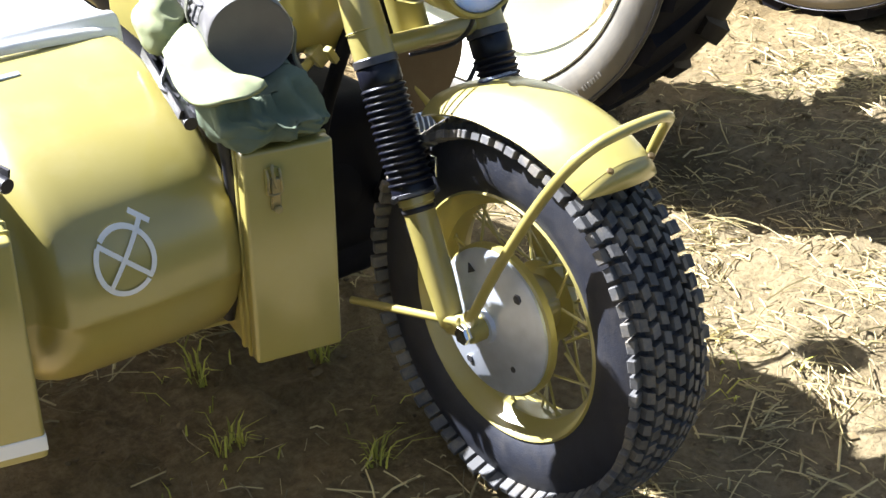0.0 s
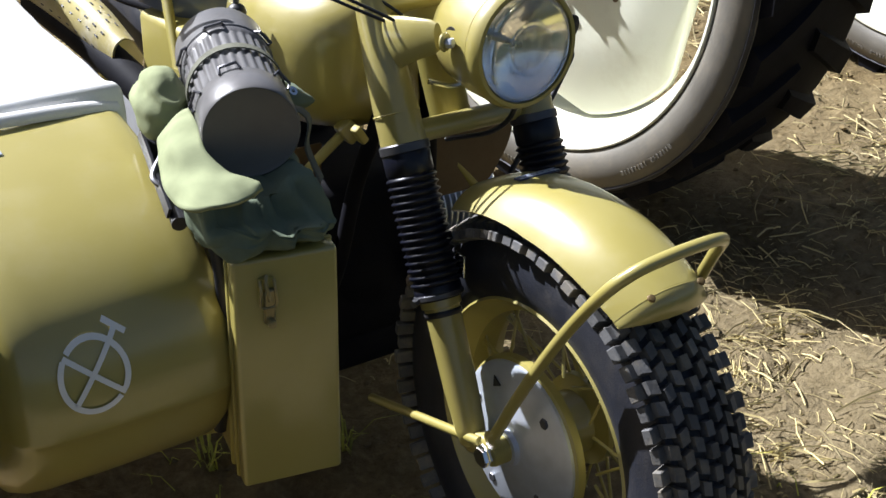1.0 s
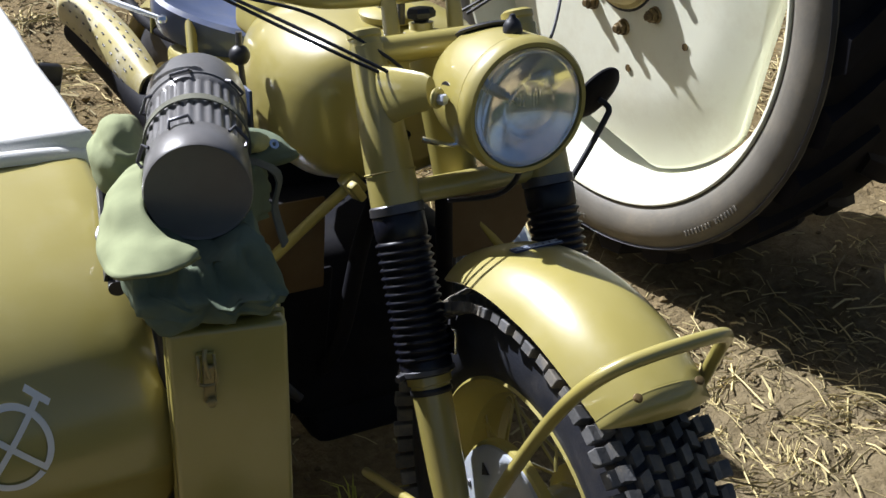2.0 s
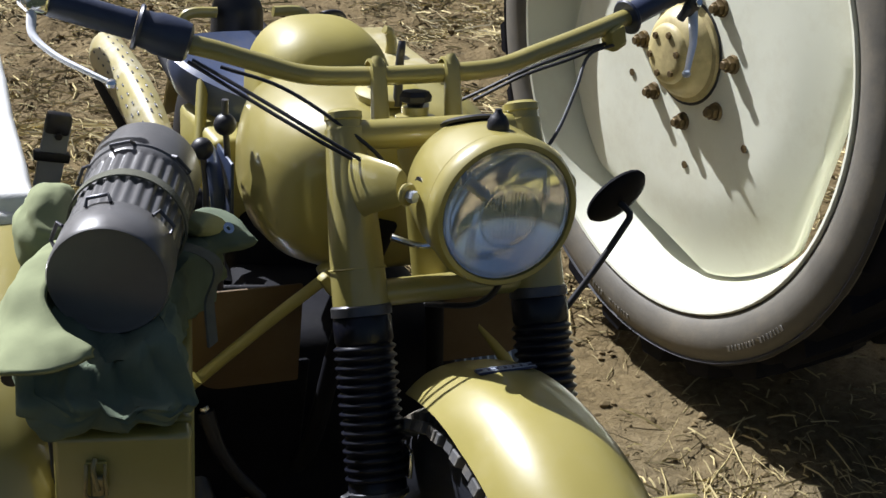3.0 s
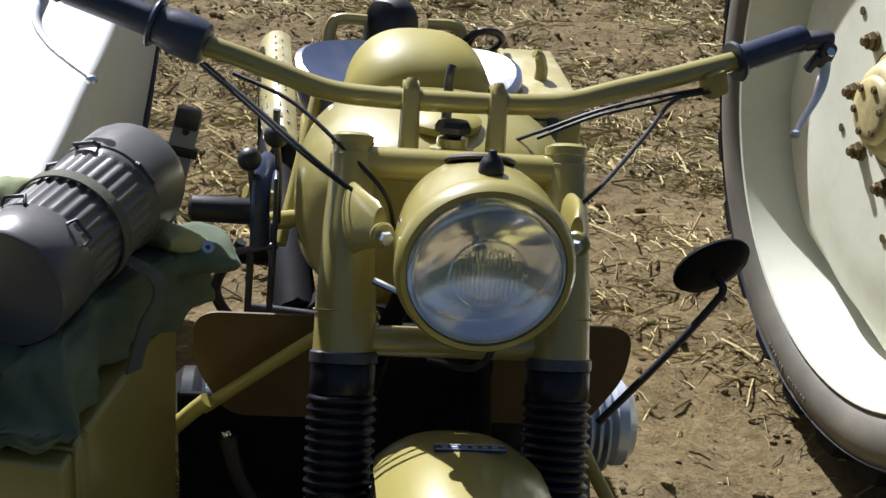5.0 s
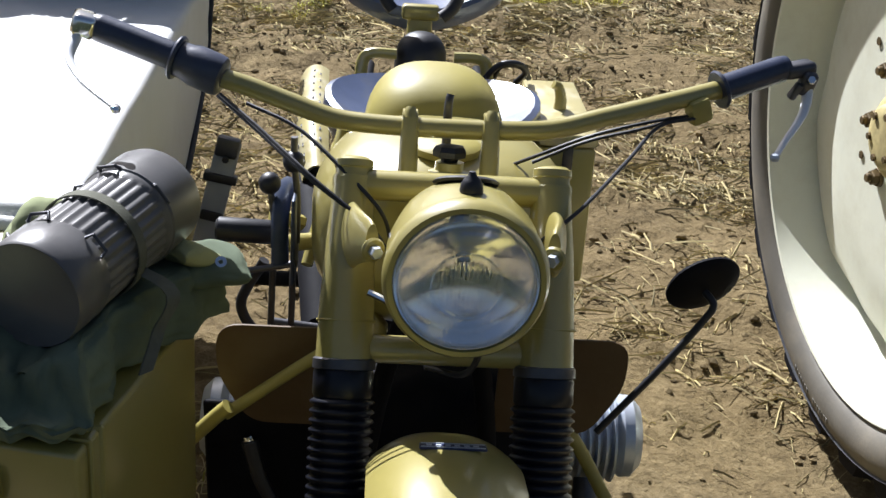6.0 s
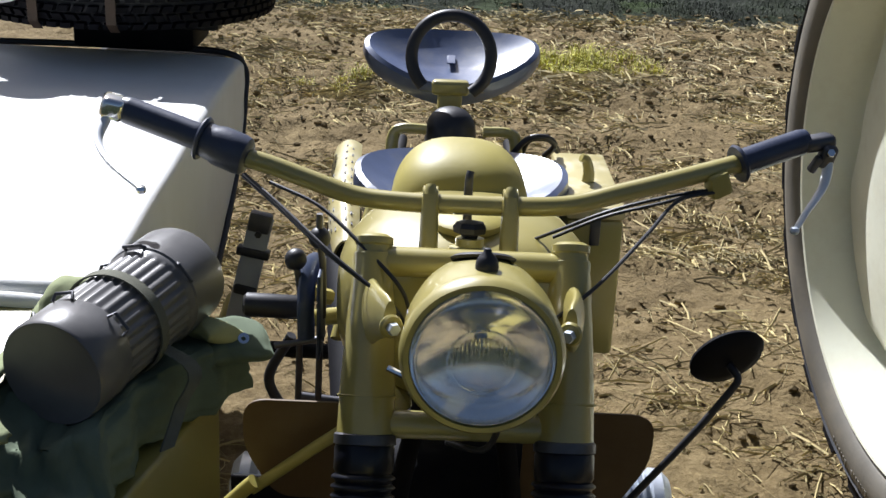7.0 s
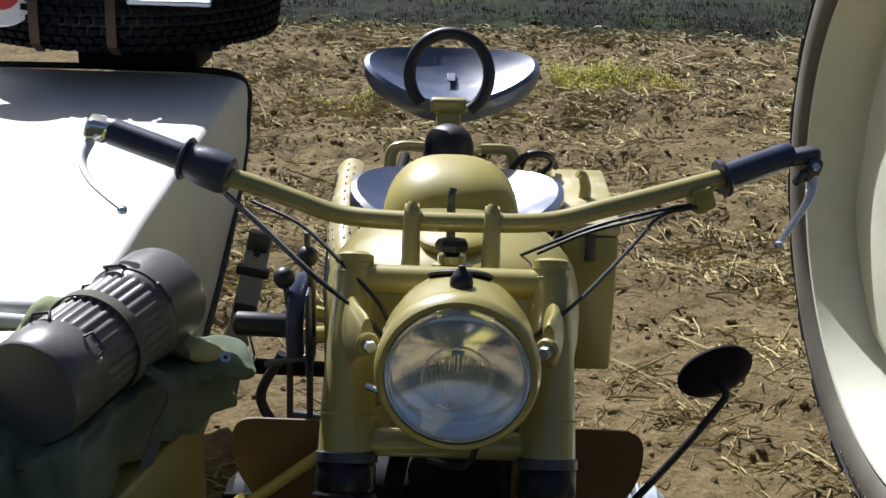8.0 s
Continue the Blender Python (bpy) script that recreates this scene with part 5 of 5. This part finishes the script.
def bag_body():
    rows = [(0.004, -0.538, 0.806, -0.370, 0.786, 0.763), (0.040, -0.533, 0.843, -0.370, 0.838, 0.761), (0.120, -0.518, 0.856, -0.364, 0.842, 0.760),
            (0.190, -0.498, 0.866, -0.345, 0.840, 0.758), (0.260, -0.486, 0.866, -0.296, 0.838, 0.757), (0.330, -0.470, 0.846, -0.272, 0.832, 0.755), (0.352, -0.452, 0.832, -0.280, 0.818, 0.760)]
    steps = []
    for a, b in zip(rows, rows[1:]):
        for k in range(8):
            t = k / 8
            t = t * t * (3 - 2 * t)
            steps.append([p + (q - p) * (k / 8 if i == 0 else t) for i, (p, q) in enumerate(zip(a, b))])
    steps.append(list(rows[-1]))
    rings = [bag_section(*r) for r in steps]
    front, mid = rings[0], sum(rings[0], Vector()) / len(rings[0])
    caps = [[Vector((mid.x + (p.x - mid.x) * g, 0.004 - d, mid.z + (p.z - mid.z) * g)) for p in front] for g, d in ((0.05, 0.017), (0.25, 0.018), (0.45, 0.018), (0.65, 0.017), (0.82, 0.014), (0.93, 0.009), (0.98, 0.004))]
    out = []
    for ring in caps + rings:
        row = []
        for p in ring:
            soft = noise.noise(Vector((p.x * 22, p.y * 15, p.z * 9)))
            warp = 5 * noise.noise(Vector((p.x * 12, p.y * 12, p.z * 10 + 7)))
            upright = math.sin(p.x * 150 + p.y * 60 + warp) ** 3
            lying = abs(noise.noise(Vector((p.x * 10, p.y * 9, p.z * 55 + 3))))
            dent = 0.0060 * soft + (0.0060 if p.y > 0.03 else 0.0085) * upright - (0.006 if p.y > 0.03 else 0.0) * max(0, 0.2 - lying) / 0.2
            away = Vector((p.x - mid.x, 0, p.z - 0.80)).normalized()
            q = p + (away * dent if p.y > 0.03 else Vector((away.x * 0.4, -1.0, away.z * 0.4)) * dent)
            row.append(q - BAG)
        out.append(row)
    return loft(out)


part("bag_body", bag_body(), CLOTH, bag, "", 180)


def flap(top, low, thick, bulge, seed):
    """A turned-over edge of cloth between two lines, bulging upwards and softly rippled."""
    a, b = smooth_line(top, 8), smooth_line(low, 8)
    outer, inner = [], []
    for k, (p0, p1) in enumerate(zip(a, b)):
        ro, ri, swell = [], [], bulge * (1 - 0.75 * k / len(a))
        for j in range(15):
            v = j / 14
            p = p0.lerp(p1, v)
            up = Vector((-0.5, -0.35, 0.8))
            p += up * (swell * math.sin(math.pi * v) + 0.0065 * noise.noise(Vector((p.x * 42, p.y * 22, p.z * 26 + seed))))
            ro.append(p - BAG)
            ri.append(p - up * thick - BAG)
        outer.append(ro)
        inner.append(ri)
    return loft([o + r[::-1] for o, r in zip(outer, inner)])


# lapel and roll take the paler copy, as the sides the sun strikes
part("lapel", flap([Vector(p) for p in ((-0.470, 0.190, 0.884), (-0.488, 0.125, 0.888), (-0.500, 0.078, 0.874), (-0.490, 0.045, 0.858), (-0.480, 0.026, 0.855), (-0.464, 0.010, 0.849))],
                   [Vector(p) for p in ((-0.512, 0.196, 0.850), (-0.542, 0.125, 0.846), (-0.558, 0.060, 0.834), (-0.557, 0.004, 0.840), (-0.520, -0.019, 0.845), (-0.466, 0.000, 0.846))], 0.006, 0.009, 4.0), LIT_CLOTH, bag, "turned-over edge of the bag in the sunlit cloth colour", 180)
part("side_roll", blob(0.036, 0.058, 0.046, 0.85, 0.007, 8.1, pose(-0.478 + 0.412, 0.262 - 0.155, 0.872 - 0.757, 14, 16, -8)), LIT_CLOTH, bag, "rolled-up side of the bag in the sunlit cloth colour", 180)
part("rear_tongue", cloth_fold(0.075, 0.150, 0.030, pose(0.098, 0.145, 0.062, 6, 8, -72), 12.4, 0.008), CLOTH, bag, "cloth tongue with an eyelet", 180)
# corner in a paler, yellower cloth than the tongue
part("pale_corner", cloth_fold(0.060, 0.070, 0.026, pose(0.100, 0.145, 0.088, -8, 18, 40), 21.0, 0.006), PALE_CLOTH, bag, "pale cloth corner", 180)
part("eyelet", lathe([(0.003, 0), (0.007, 0.001), (0.007, 0.003), (0.003, 0.003)], 16, axis_at((0.140, 0.133, 0.082), (0.2, -0.7, 0.6))), CHROME, bag, "bright eyelet")

cm = axis_at(F, B - F)
L = (B - F).length
can = thing("canister", "dark grey fluted metal canister strapped on the cloth bag", "canister", F)
CI = Matrix.Translation(-F)


def on_can(name, bm, mat, label="", parent=None):
    ob = part(name, bm, mat, parent or can, label)
    if parent is None:
        ob.matrix_parent_inverse = CI
    return ob


rings = []
for r, h, fl in ((0.0005, 0.002, 0), (0.055, 0.002, 0), (0.0585, 0.0, 0), (0.0605, 0.003, 0), (0.0605, 0.058, 0), (0.058, 0.062, 0), (0.0575, 0.066, 1), (0.0575, 0.118, 1), (0.0575, 0.124, 1), (0.0575, 0.186, 1), (0.058, 0.190, 0), (0.0605, 0.194, 0),
                 (0.0605, 0.200, 0), (0.0625, 0.202, 0), (0.0625, L - 0.014, 0), (0.060, L - 0.004, 0), (0.050, L, 0), (0.0005, L, 0)):
    rings.append([cm @ Vector(((r + fl * 0.0014 * math.cos(30 * a)) * math.cos(a), (r + fl * 0.0014 * math.cos(30 * a)) * math.sin(a), h)) for a in [2 * math.pi * i / 192 for i in range(192)]])
cb = on_can("body", loft(rings), CANISTER, "dark grey fluted tin", )
on_can("strap", lathe([(0.0612, 0.1185), (0.0632, 0.1185), (0.0632, 0.1335), (0.0612, 0.1335)], 64, cm), STRAP, "grey-green webbing strap")
for ang in (20, 75, 140):
    a = radians(ang)
    for h0, h1 in ((0.060, 0.040), (0.196, 0.216)):
        rad = Vector((math.cos(a), math.sin(a), 0))
        tan = Vector((-math.sin(a), math.cos(a), 0))
        zz = Vector((0, 0, 1))
        pts = [rad * 0.0605 + tan * -0.013 + zz * h1 * 0.35 + zz * h0 * 0.65, rad * 0.0665 + tan * -0.011 + zz * h0, rad * 0.0665 + tan * 0.011 + zz * h0, rad * 0.0605 + tan * 0.013 + zz * h1 * 0.35 + zz * h0 * 0.65]
        on_can("strap_loop", tube([cm @ p for p in pts], 0.0021, 8, smooth=False), STEEL, "wire strap loop", cb)
on_can("strap_tail", loft([[p + o for o in (Vector((0.006, -0.004, 0)), Vector((0.018, 0.010, 0)), Vector((0.020, 0.008, 0)), Vector((0.008, -0.006, 0)))] for p in smooth_line([cm @ Vector((0.058, 0.0, 0.126)), Vector((-0.330, 0.178, 0.855)), Vector((-0.336, 0.152, 0.812)), Vector((-0.342, 0.105, 0.785))], 6)]), STRAP, "hanging strap end")

# ---- spare wheel on the sidecar's tail ----
spare = thing("spare_wheel", "black spare wheel with block tread strapped flat on the sidecar tail", "spare wheel", (-0.761, 1.80, 0.978))
sm = Matrix.Translation((0, 0, 0.066))
part("rim", lathe([(0.222, -0.056), (0.209, -0.054), (0.190, -0.022), (0.05, -0.02), (0.05, 0.02), (0.190, 0.022), (0.209, 0.054), (0.222, 0.056), (0.208, 0), (0.222, -0.056)], 48, sm), TAN, spare)
part("tyre", lathe(tyre_profile, 72, sm), RUBBER, spare)
part("tread", tread_mesh(rows, 72, 3.4, 0.78, 0.024, sm), LUGS, spare, "black block tread", sharp=25)
for dx in (-0.105, 0.055):
    y0 = -math.sqrt(0.352 ** 2 - dx * dx)
    part("leather_strap", loft([[Vector((dx + s, y, z)) for s in (-0.010, 0.010)] + [Vector((dx + s, y - 0.003, z + 0.002)) for s in (0.010, -0.010)] for y, z in ((y0 + 0.06, 0.145), (y0 + 0.02, 0.140), (y0 - 0.003, 0.115), (y0 - 0.007, 0.066), (y0 - 0.003, 0.015), (y0 + 0.03, -0.005))]), LEATHER, spare, "brown leather strap")
sign = thing("number_plate", "white blank plate lying on the spare wheel", "plate", (-0.587, 1.49, 1.097))
part("panel", block(0.165, 0.10, 0.010, pose(0, 0, 0.006, 20), 0.003, 1), WHITE, sign)
part("edge", block(0.169, 0.012, 0.012, pose(0, -0.045, -0.008, 20), 0.003, 1), ALU, sign)
roundel = thing("roundel_disc", "round white disc with a red centre on the spare wheel", "disc", (-0.940, 1.465, 1.098))
part("disc", lathe([(0, 0.010), (0.072, 0.010), (0.076, 0.006), (0.076, 0.0), (0, 0.0)], 40, axis_at((0, 0.03, 0), (0.12, -1, 0.15))), WHITE, roundel)
part("centre", lathe([(0, 0.0125), (0.042, 0.0125), (0.042, 0.008), (0, 0.008)], 40, axis_at((0, 0.03, 0), (0.12, -1, 0.15))), RED, roundel, "red centre")

on_sc("spare_wheel_carrier", block(0.27, 0.20, 0.085, pose(-0.735, 1.80, 0.930), 0.012, 2), LUGS, "black spare wheel carrier")

# ---- trailer ----
trailer = thing("trailer", "cream-wheeled trailer axle with large farm tyres beside the motorcycle", "trailer", (1.0275, 1.202, 0.086))
TC = Vector((0.0, 0.0, 0.692))
TOE = radians(6.0)


def trailer_wheel(dx, dy):
    m = Matrix.Translation(TC + Vector((dx, dy, 0))) @ Matrix.Rotation(TOE, 4, "Z") @ Matrix.Rotation(radians(87), 4, "Y") @ Matrix.Scale(0.9525, 4)
    # z of the turned shapes runs along +x here
    rim = part("wheel", lathe([(0.588, -0.172), (0.588, -0.180), (0.584, -0.184), (0.577, -0.182), (0.570, -0.170), (0.562, -0.157), (0.552, -0.138), (0.540, -0.112), (0.530, -0.088), (0.526, -0.065), (0.524, -0.02), (0.524, 0.06), (0.535, 0.10), (0.572, 0.165), (0.585, 0.165), (0.585, 0.156), (0.543, 0.095),
                               (0.532, 0.06), (0.532, -0.05), (0.538, -0.085), (0.556, -0.130), (0.572, -0.160), (0.588, -0.172)], 96, m), CREAM, trailer, "cream painted steel wheel")
    prof = [(0.578, -0.150), (0.5885, -0.176), (0.612, -0.192), (0.640, -0.196), (0.668, -0.192), (0.690, -0.182), (0.704, -0.172), (0.712, -0.150), (0.716, -0.08), (0.718, 0)]
    prof += [(r, -z * 1.28) for r, z in reversed(prof[:-1])]
    tyre = part("tyre", lathe(prof, 112, m), SIDEWALL, rim, "worn grey farm tyre")
    part("sidewall_bead", lathe([(0.690, -0.1815), (0.695, -0.1860), (0.701, -0.1765)], 112, m), RUBBER, rim)
    for k in range(34):
        if k in (7, 8, 16, 17, 25):
            continue
        a = radians(2 + k * 1.1 - (70 if k > 16 else 0))
        bar_m = m @ Matrix.Rotation(a, 4, "Z") @ Matrix.Translation((0.662, 0, -0.1935)) @ Matrix.Rotation(radians(-6), 4, "Y")
        part("lettering_bar", block(0.013, 0.008 - 0.002 * (k % 3), 0.0022, bar_m, 0.0006, 1), SIDEWALL, rim)
    tread = bmesh.new()
    lathe([(0.703, -0.174), (0.7160, -0.150), (0.7215, -0.08), (0.7240, 0), (0.7230, 0.10), (0.7190, 0.19), (0.705, 0.226)], 112, m, tread)
    N = 26
    for i in range(N):
        for s in (-1, 1):
            a = 2 * math.pi * (i + (0.5 if s > 0 else 0)) / N
            pts = []
            for k in range(5):
                t = k / 4
                x = 0.02 + s * (0.012 + (0.182 if s < 0 else 0.192) * t)
                aa = a + 0.16 * t
                hw = 0.037 * (0.8 + 0.35 * t)
                r0 = 0.722 - 0.014 * t * t
                hgt = 0.016 + 0.013 * t
                ring = []
                for off, rr in ((-hw * 1.2, r0 - 0.006), (-hw * 0.8, r0 + hgt), (hw * 0.8, r0 + hgt), (hw * 1.2, r0 - 0.006)):
                    ring.append(m @ Vector((rr * math.cos(aa + off / rr), rr * math.sin(aa + off / rr), x)))
                pts.append(ring)
            loft(pts, tread)
    part("tread", tread, LUGS, rim, "black bar tread", sharp=30)
    # dished disc with four flats cut from its edge, open gaps beside them
    K = 128
    rr = []
    for k, (r, x) in enumerate(((0.060, -0.115), (0.16, -0.115), (0.27, -0.115), (0.32, -0.115), (0.345, -0.1135), (0.375, -0.110), (0.410, -0.104), (0.445, -0.098), (0.455, -0.096), (0.505, -0.089), (0.5155, -0.0865), (0.518, -0.082), (0.518, -0.074))):
        row = []
        for i in range(K):
            a = 2 * math.pi * i / K
            rad = r
            if r > 0.46:
                d = abs(((a - CUT + math.pi / 4) % (math.pi / 2)) - math.pi / 4)
                flat = (0.461 - 0.25 * (0.518 - r)) / math.cos(d)
                rad = min(r, flat)
            row.append(m @ Vector((rad * math.cos(a), rad * math.sin(a), x)))
        rr.append(row)
    part("disc", loft(rr + [[p + Vector((0.008, 0, 0)) for p in r] for r in reversed(rr)] + [rr[0]], caps=False), CREAM, rim, "cream dished wheel disc", sharp=50)
    hub = lathe([(0, -0.180), (0.040, -0.180), (0.058, -0.178), (0.065, -0.173), (0.068, -0.166), (0.076, -0.164), (0.086, -0.156), (0.097, -0.140), (0.103, -0.127), (0.113, -0.124), (0.116, -0.114), (0, -0.11)], 48, m)
    part("hub_cap", hub, HUB, rim, "worn ochre hub cap")
    part("hub_gasket", lathe([(0.115, -0.1165), (0.121, -0.118), (0.122, -0.114), (0.115, -0.113)], 48, m), BLACK, rim)
    for i in range(6):
        a = 2 * math.pi * i / 6 + 0.3
        part("hub_bolt", hexnut(0.008, 0.007, m @ Matrix.Translation((0.048 * math.cos(a), 0.048 * math.sin(a), -0.178)) @ Matrix.Rotation(math.pi, 4, "X")), RUST, rim)
    for i in range(8):
        a = 2 * math.pi * (i - 0.11) / 8
        sm_ = m @ Matrix.Translation((0.160 * math.cos(a), 0.160 * math.sin(a), -0.115)) @ Matrix.Rotation(math.pi, 4, "X") @ Matrix.Diagonal((1, 1, 0.8, 1))
        s_ = bmesh.new()
        lathe([(0, 0.0), (0.021, 0.0), (0.019, 0.010), (0, 0.010)], 16, sm_, s_)
        hexnut(0.0170, 0.018, sm_ @ Matrix.Translation((0, 0, 0.008)), s_)
        lathe([(0.010, 0.022), (0.010, 0.036), (0.008, 0.039), (0, 0.039)], 12, sm_, s_)
        part("wheel_stud", s_, RUST, rim, "rusty ochre wheel stud")
    for a, r in ((-8, 0.26), (62, 0.22), (-56, 0.275), (128, 0.24)):
        h_ = m @ Matrix.Translation((r * math.cos(radians(a)), r * math.sin(radians(a)), -0.1165)) @ Matrix.Rotation(math.pi, 4, "X")
        part("disc_hole", lathe([(0, 0.0), (0.009, 0.0), (0.009, 0.002), (0, 0.002)], 14, h_), RUST, rim)
    return rim


CUT = radians(14)
trailer_wheel(0.0, 0.0)
trailer_wheel(1.55, 0.05)
part("axle_beam", tube([(0.10, 0.005, 0.690), (1.45, 0.045, 0.690)], 0.055, 16, smooth=False), BLACK, trailer, "dark axle beam")

# ---- straw, grass and clods ----


def ground_z(x, y):
    return lift(x, y) + relief(x, y)


def straw_bed(count, seed):
    rnd = random.Random(seed)
    vs, fs = [], []
    made = 0
    centres = [(rnd.uniform(-2.0, 3.6), rnd.uniform(-1.1, 8.0), rnd.uniform(0, 3.14)) for _ in range(900)]
    while made < count:
        clump = rnd.random() < 0.5
        if clump:
            cx, cy, ca = rnd.choice(centres)
            x, y = rnd.gauss(cx, 0.07), rnd.gauss(cy, 0.05)
        else:
            x, y = rnd.uniform(-2.0, 3.6), rnd.uniform(-1.1, 8.0)
        dens = 0.5 + 0.9 * noise.noise(Vector((x * 1.3, y * 1.3, 2.0))) + 0.45 * noise.noise(Vector((x * 4, y * 4, 5.0)))
        if y > 1.4:
            dens += 0.05 + 0.25 * math.sin(y * 2.6 + x * 0.3)
        if x < 0.2 and y < 1.3:
            dens -= 0.35
        if x > 0.35 and y < 0.9:
            dens += 0.75
        if 0.9 < y < 2.4:
            dens -= 0.05
        if rnd.random() > dens:
            continue
        made += 1
        ln = rnd.choice((0.015, 0.022, 0.032, 0.045, 0.065, 0.11)) * rnd.uniform(0.7, 1.3) * (1.25 if y > 1.4 else 1.0)
        a = rnd.gauss(ca, 0.5) if clump else rnd.uniform(0, 2 * math.pi)
        tilt = rnd.gauss(0, 0.16)
        wd = rnd.choice((0.0005, 0.0008, 0.0012, 0.0016, 0.0022)) * rnd.uniform(0.8, 1.2) * (1 + 0.16 * max(0, y))
        d = Vector((math.cos(a), math.sin(a), 0))
        sd_ = Vector((-d.y, d.x, 0))
        bend = rnd.gauss(0, 0.05)
        z = ground_z(x, y) + 0.003 + abs(tilt) * ln * 0.4
        base = len(vs)
        for k in (-1, 0, 1):
            c = Vector((x, y, z)) + d * (ln / 2 * k) + sd_ * (bend * ln * (1 - k * k)) + Vector((0, 0, tilt * ln / 2 * k + 0.004 * (1 - k * k)))
            for o in (sd_ * wd, Vector((0, 0, wd * 1.3)), sd_ * -wd):
                vs.append(c + o)
        for k in (0, 1):
            for j in range(3):
                q = (j + 1) % 3
                fs.append((base + 3 * k + j, base + 3 * k + q, base + 3 * k + 3 + q, base + 3 * k + 3 + j))
    me = bpy.data.meshes.new("straw")
    me.from_pydata([tuple(v) for v in vs], [], fs)
    me.materials.append(STRAW)
    return tagged(new("straw", me), "pale dry straw stalks scattered over the soil", "straw", kind="stuff")


straw_bed(52000, 3)


def tufts(name, spots, mat, blades, height, radius, label, seed):
    rnd = random.Random(seed)
    vs, fs = [], []
    for sx, sy, k in spots:
        for _ in range(int(blades * k)):
            r, a = radius * k * math.sqrt(rnd.random()), rnd.uniform(0, 2 * math.pi)
            x, y = sx + r * math.cos(a), sy + r * math.sin(a)
            h = height * rnd.uniform(0.4, 1.1) * (0.6 + 0.4 * k)
            lean = Vector((rnd.gauss(0, 0.6), rnd.gauss(0, 0.6), 0)) * h + Vector((math.cos(a), math.sin(a), 0)) * h * 0.4
            p = Vector((x, y, ground_z(x, y) - 0.003))
            wv = Vector((-lean.y, lean.x, 0))
            wv = (wv.normalized() if wv.length > 1e-6 else Vector((1, 0, 0))) * rnd.uniform(0.0015, 0.003)
            b = len(vs)
            mid = p + lean * 0.35 + Vector((0, 0, h * 0.7))
            tip = p + lean + Vector((0, 0, h * 0.75))
            vs += [p - wv, p + wv, mid + wv * 0.8, mid - wv * 0.8, tip]
            fs += [(b, b + 1, b + 2, b + 3), (b + 3, b + 2, b + 4)]
    me = bpy.data.meshes.new(name)
    me.from_pydata([tuple(v) for v in vs], [], fs)
    me.materials.append(mat)
    return tagged(new(name, me), label, "grass", kind="stuff")


rg_ = random.Random(11)
near = [(-0.38, 0.36, 0.5), (-0.30, 0.62, 0.55), (-0.12, 0.30, 0.35), (-0.62, 0.30, 0.4), (0.42, 0.02, 0.45), (0.52, -0.12, 0.35), (0.02, 0.22, 0.3), (-0.30, 0.95, 0.6), (-0.40, 1.15, 0.5)]
far_ = [(0.76 + rg_.gauss(0, 0.12), 6.1 + rg_.gauss(0, 0.22), rg_.uniform(0.5, 1.0)) for _ in range(22)] + [(-0.55 + rg_.gauss(0, 0.15), 5.4 + rg_.gauss(0, 0.15), 0.4) for _ in range(6)]
stars = [(-0.367, 0.38, 0.30), (-0.177, 0.184, 0.25), (-0.055, 0.545, 0.25), (-0.30, 0.62, 0.22)]
tufts("grass_stars", stars, GRASS, 110, 0.085, 0.10, "small star-shaped grass tufts under the sidecar", 9)
tufts("grass_blades", near, GRASS, 20, 0.070, 0.26, "sparse yellow-green grass blades between the straw", 8)
tufts("grass_tufts", far_, GRASS, 90, 0.085, 0.11, "yellow-green grass tufts growing in the soil", 5)
field = [(rg_.uniform(-3, 5), rg_.uniform(8.0, 11.5), rg_.uniform(0.5, 1.5)) for _ in range(420)]
tufts("field_grass", field, DARKGRASS, 40, 0.060, 0.20, "dark green grass at the field's edge", 6)


def clods(count, seed):
    rnd = random.Random(seed)
    vs, fs = [], []
    ico = bmesh.new()
    bmesh.ops.create_icosphere(ico, subdivisions=1, radius=1)
    iv, fi = [v.co.copy() for v in ico.verts], [[v.index for v in f.verts] for f in ico.faces]
    ico.free()
    for _ in range(count):
        x, y = rnd.uniform(-1.8, 3.4), rnd.uniform(-1.0, 8.2)
        s = rnd.choice((0.003, 0.004, 0.005, 0.007, 0.011)) * rnd.uniform(0.7, 1.2) * (1 + 0.12 * max(0, y))
        if math.hypot(x, y) < 0.2:
            continue
        z = ground_z(x, y)
        sq = Vector((rnd.uniform(0.7, 1.3), rnd.uniform(0.7, 1.3), rnd.uniform(0.45, 0.8)))
        b = len(vs)
        for v in iv:
            vs.append(tuple(Vector((x, y, z + s * 0.2)) + Vector((v.x * sq.x, v.y * sq.y, v.z * sq.z)) * s * (1 + 0.5 * noise.noise(v * 1.7 + Vector((x * 9, y * 9, 0))))))
        fs += [[b + i for i in f] for f in fi]
    me = bpy.data.meshes.new("soil_clods")
    me.from_pydata(vs, [], fs)
    me.materials.append(CLOD)
    return tagged(new("soil_clods", me), "crumbly brown soil clods lying on the ground", "soil", kind="stuff")


clods(9500, 21)
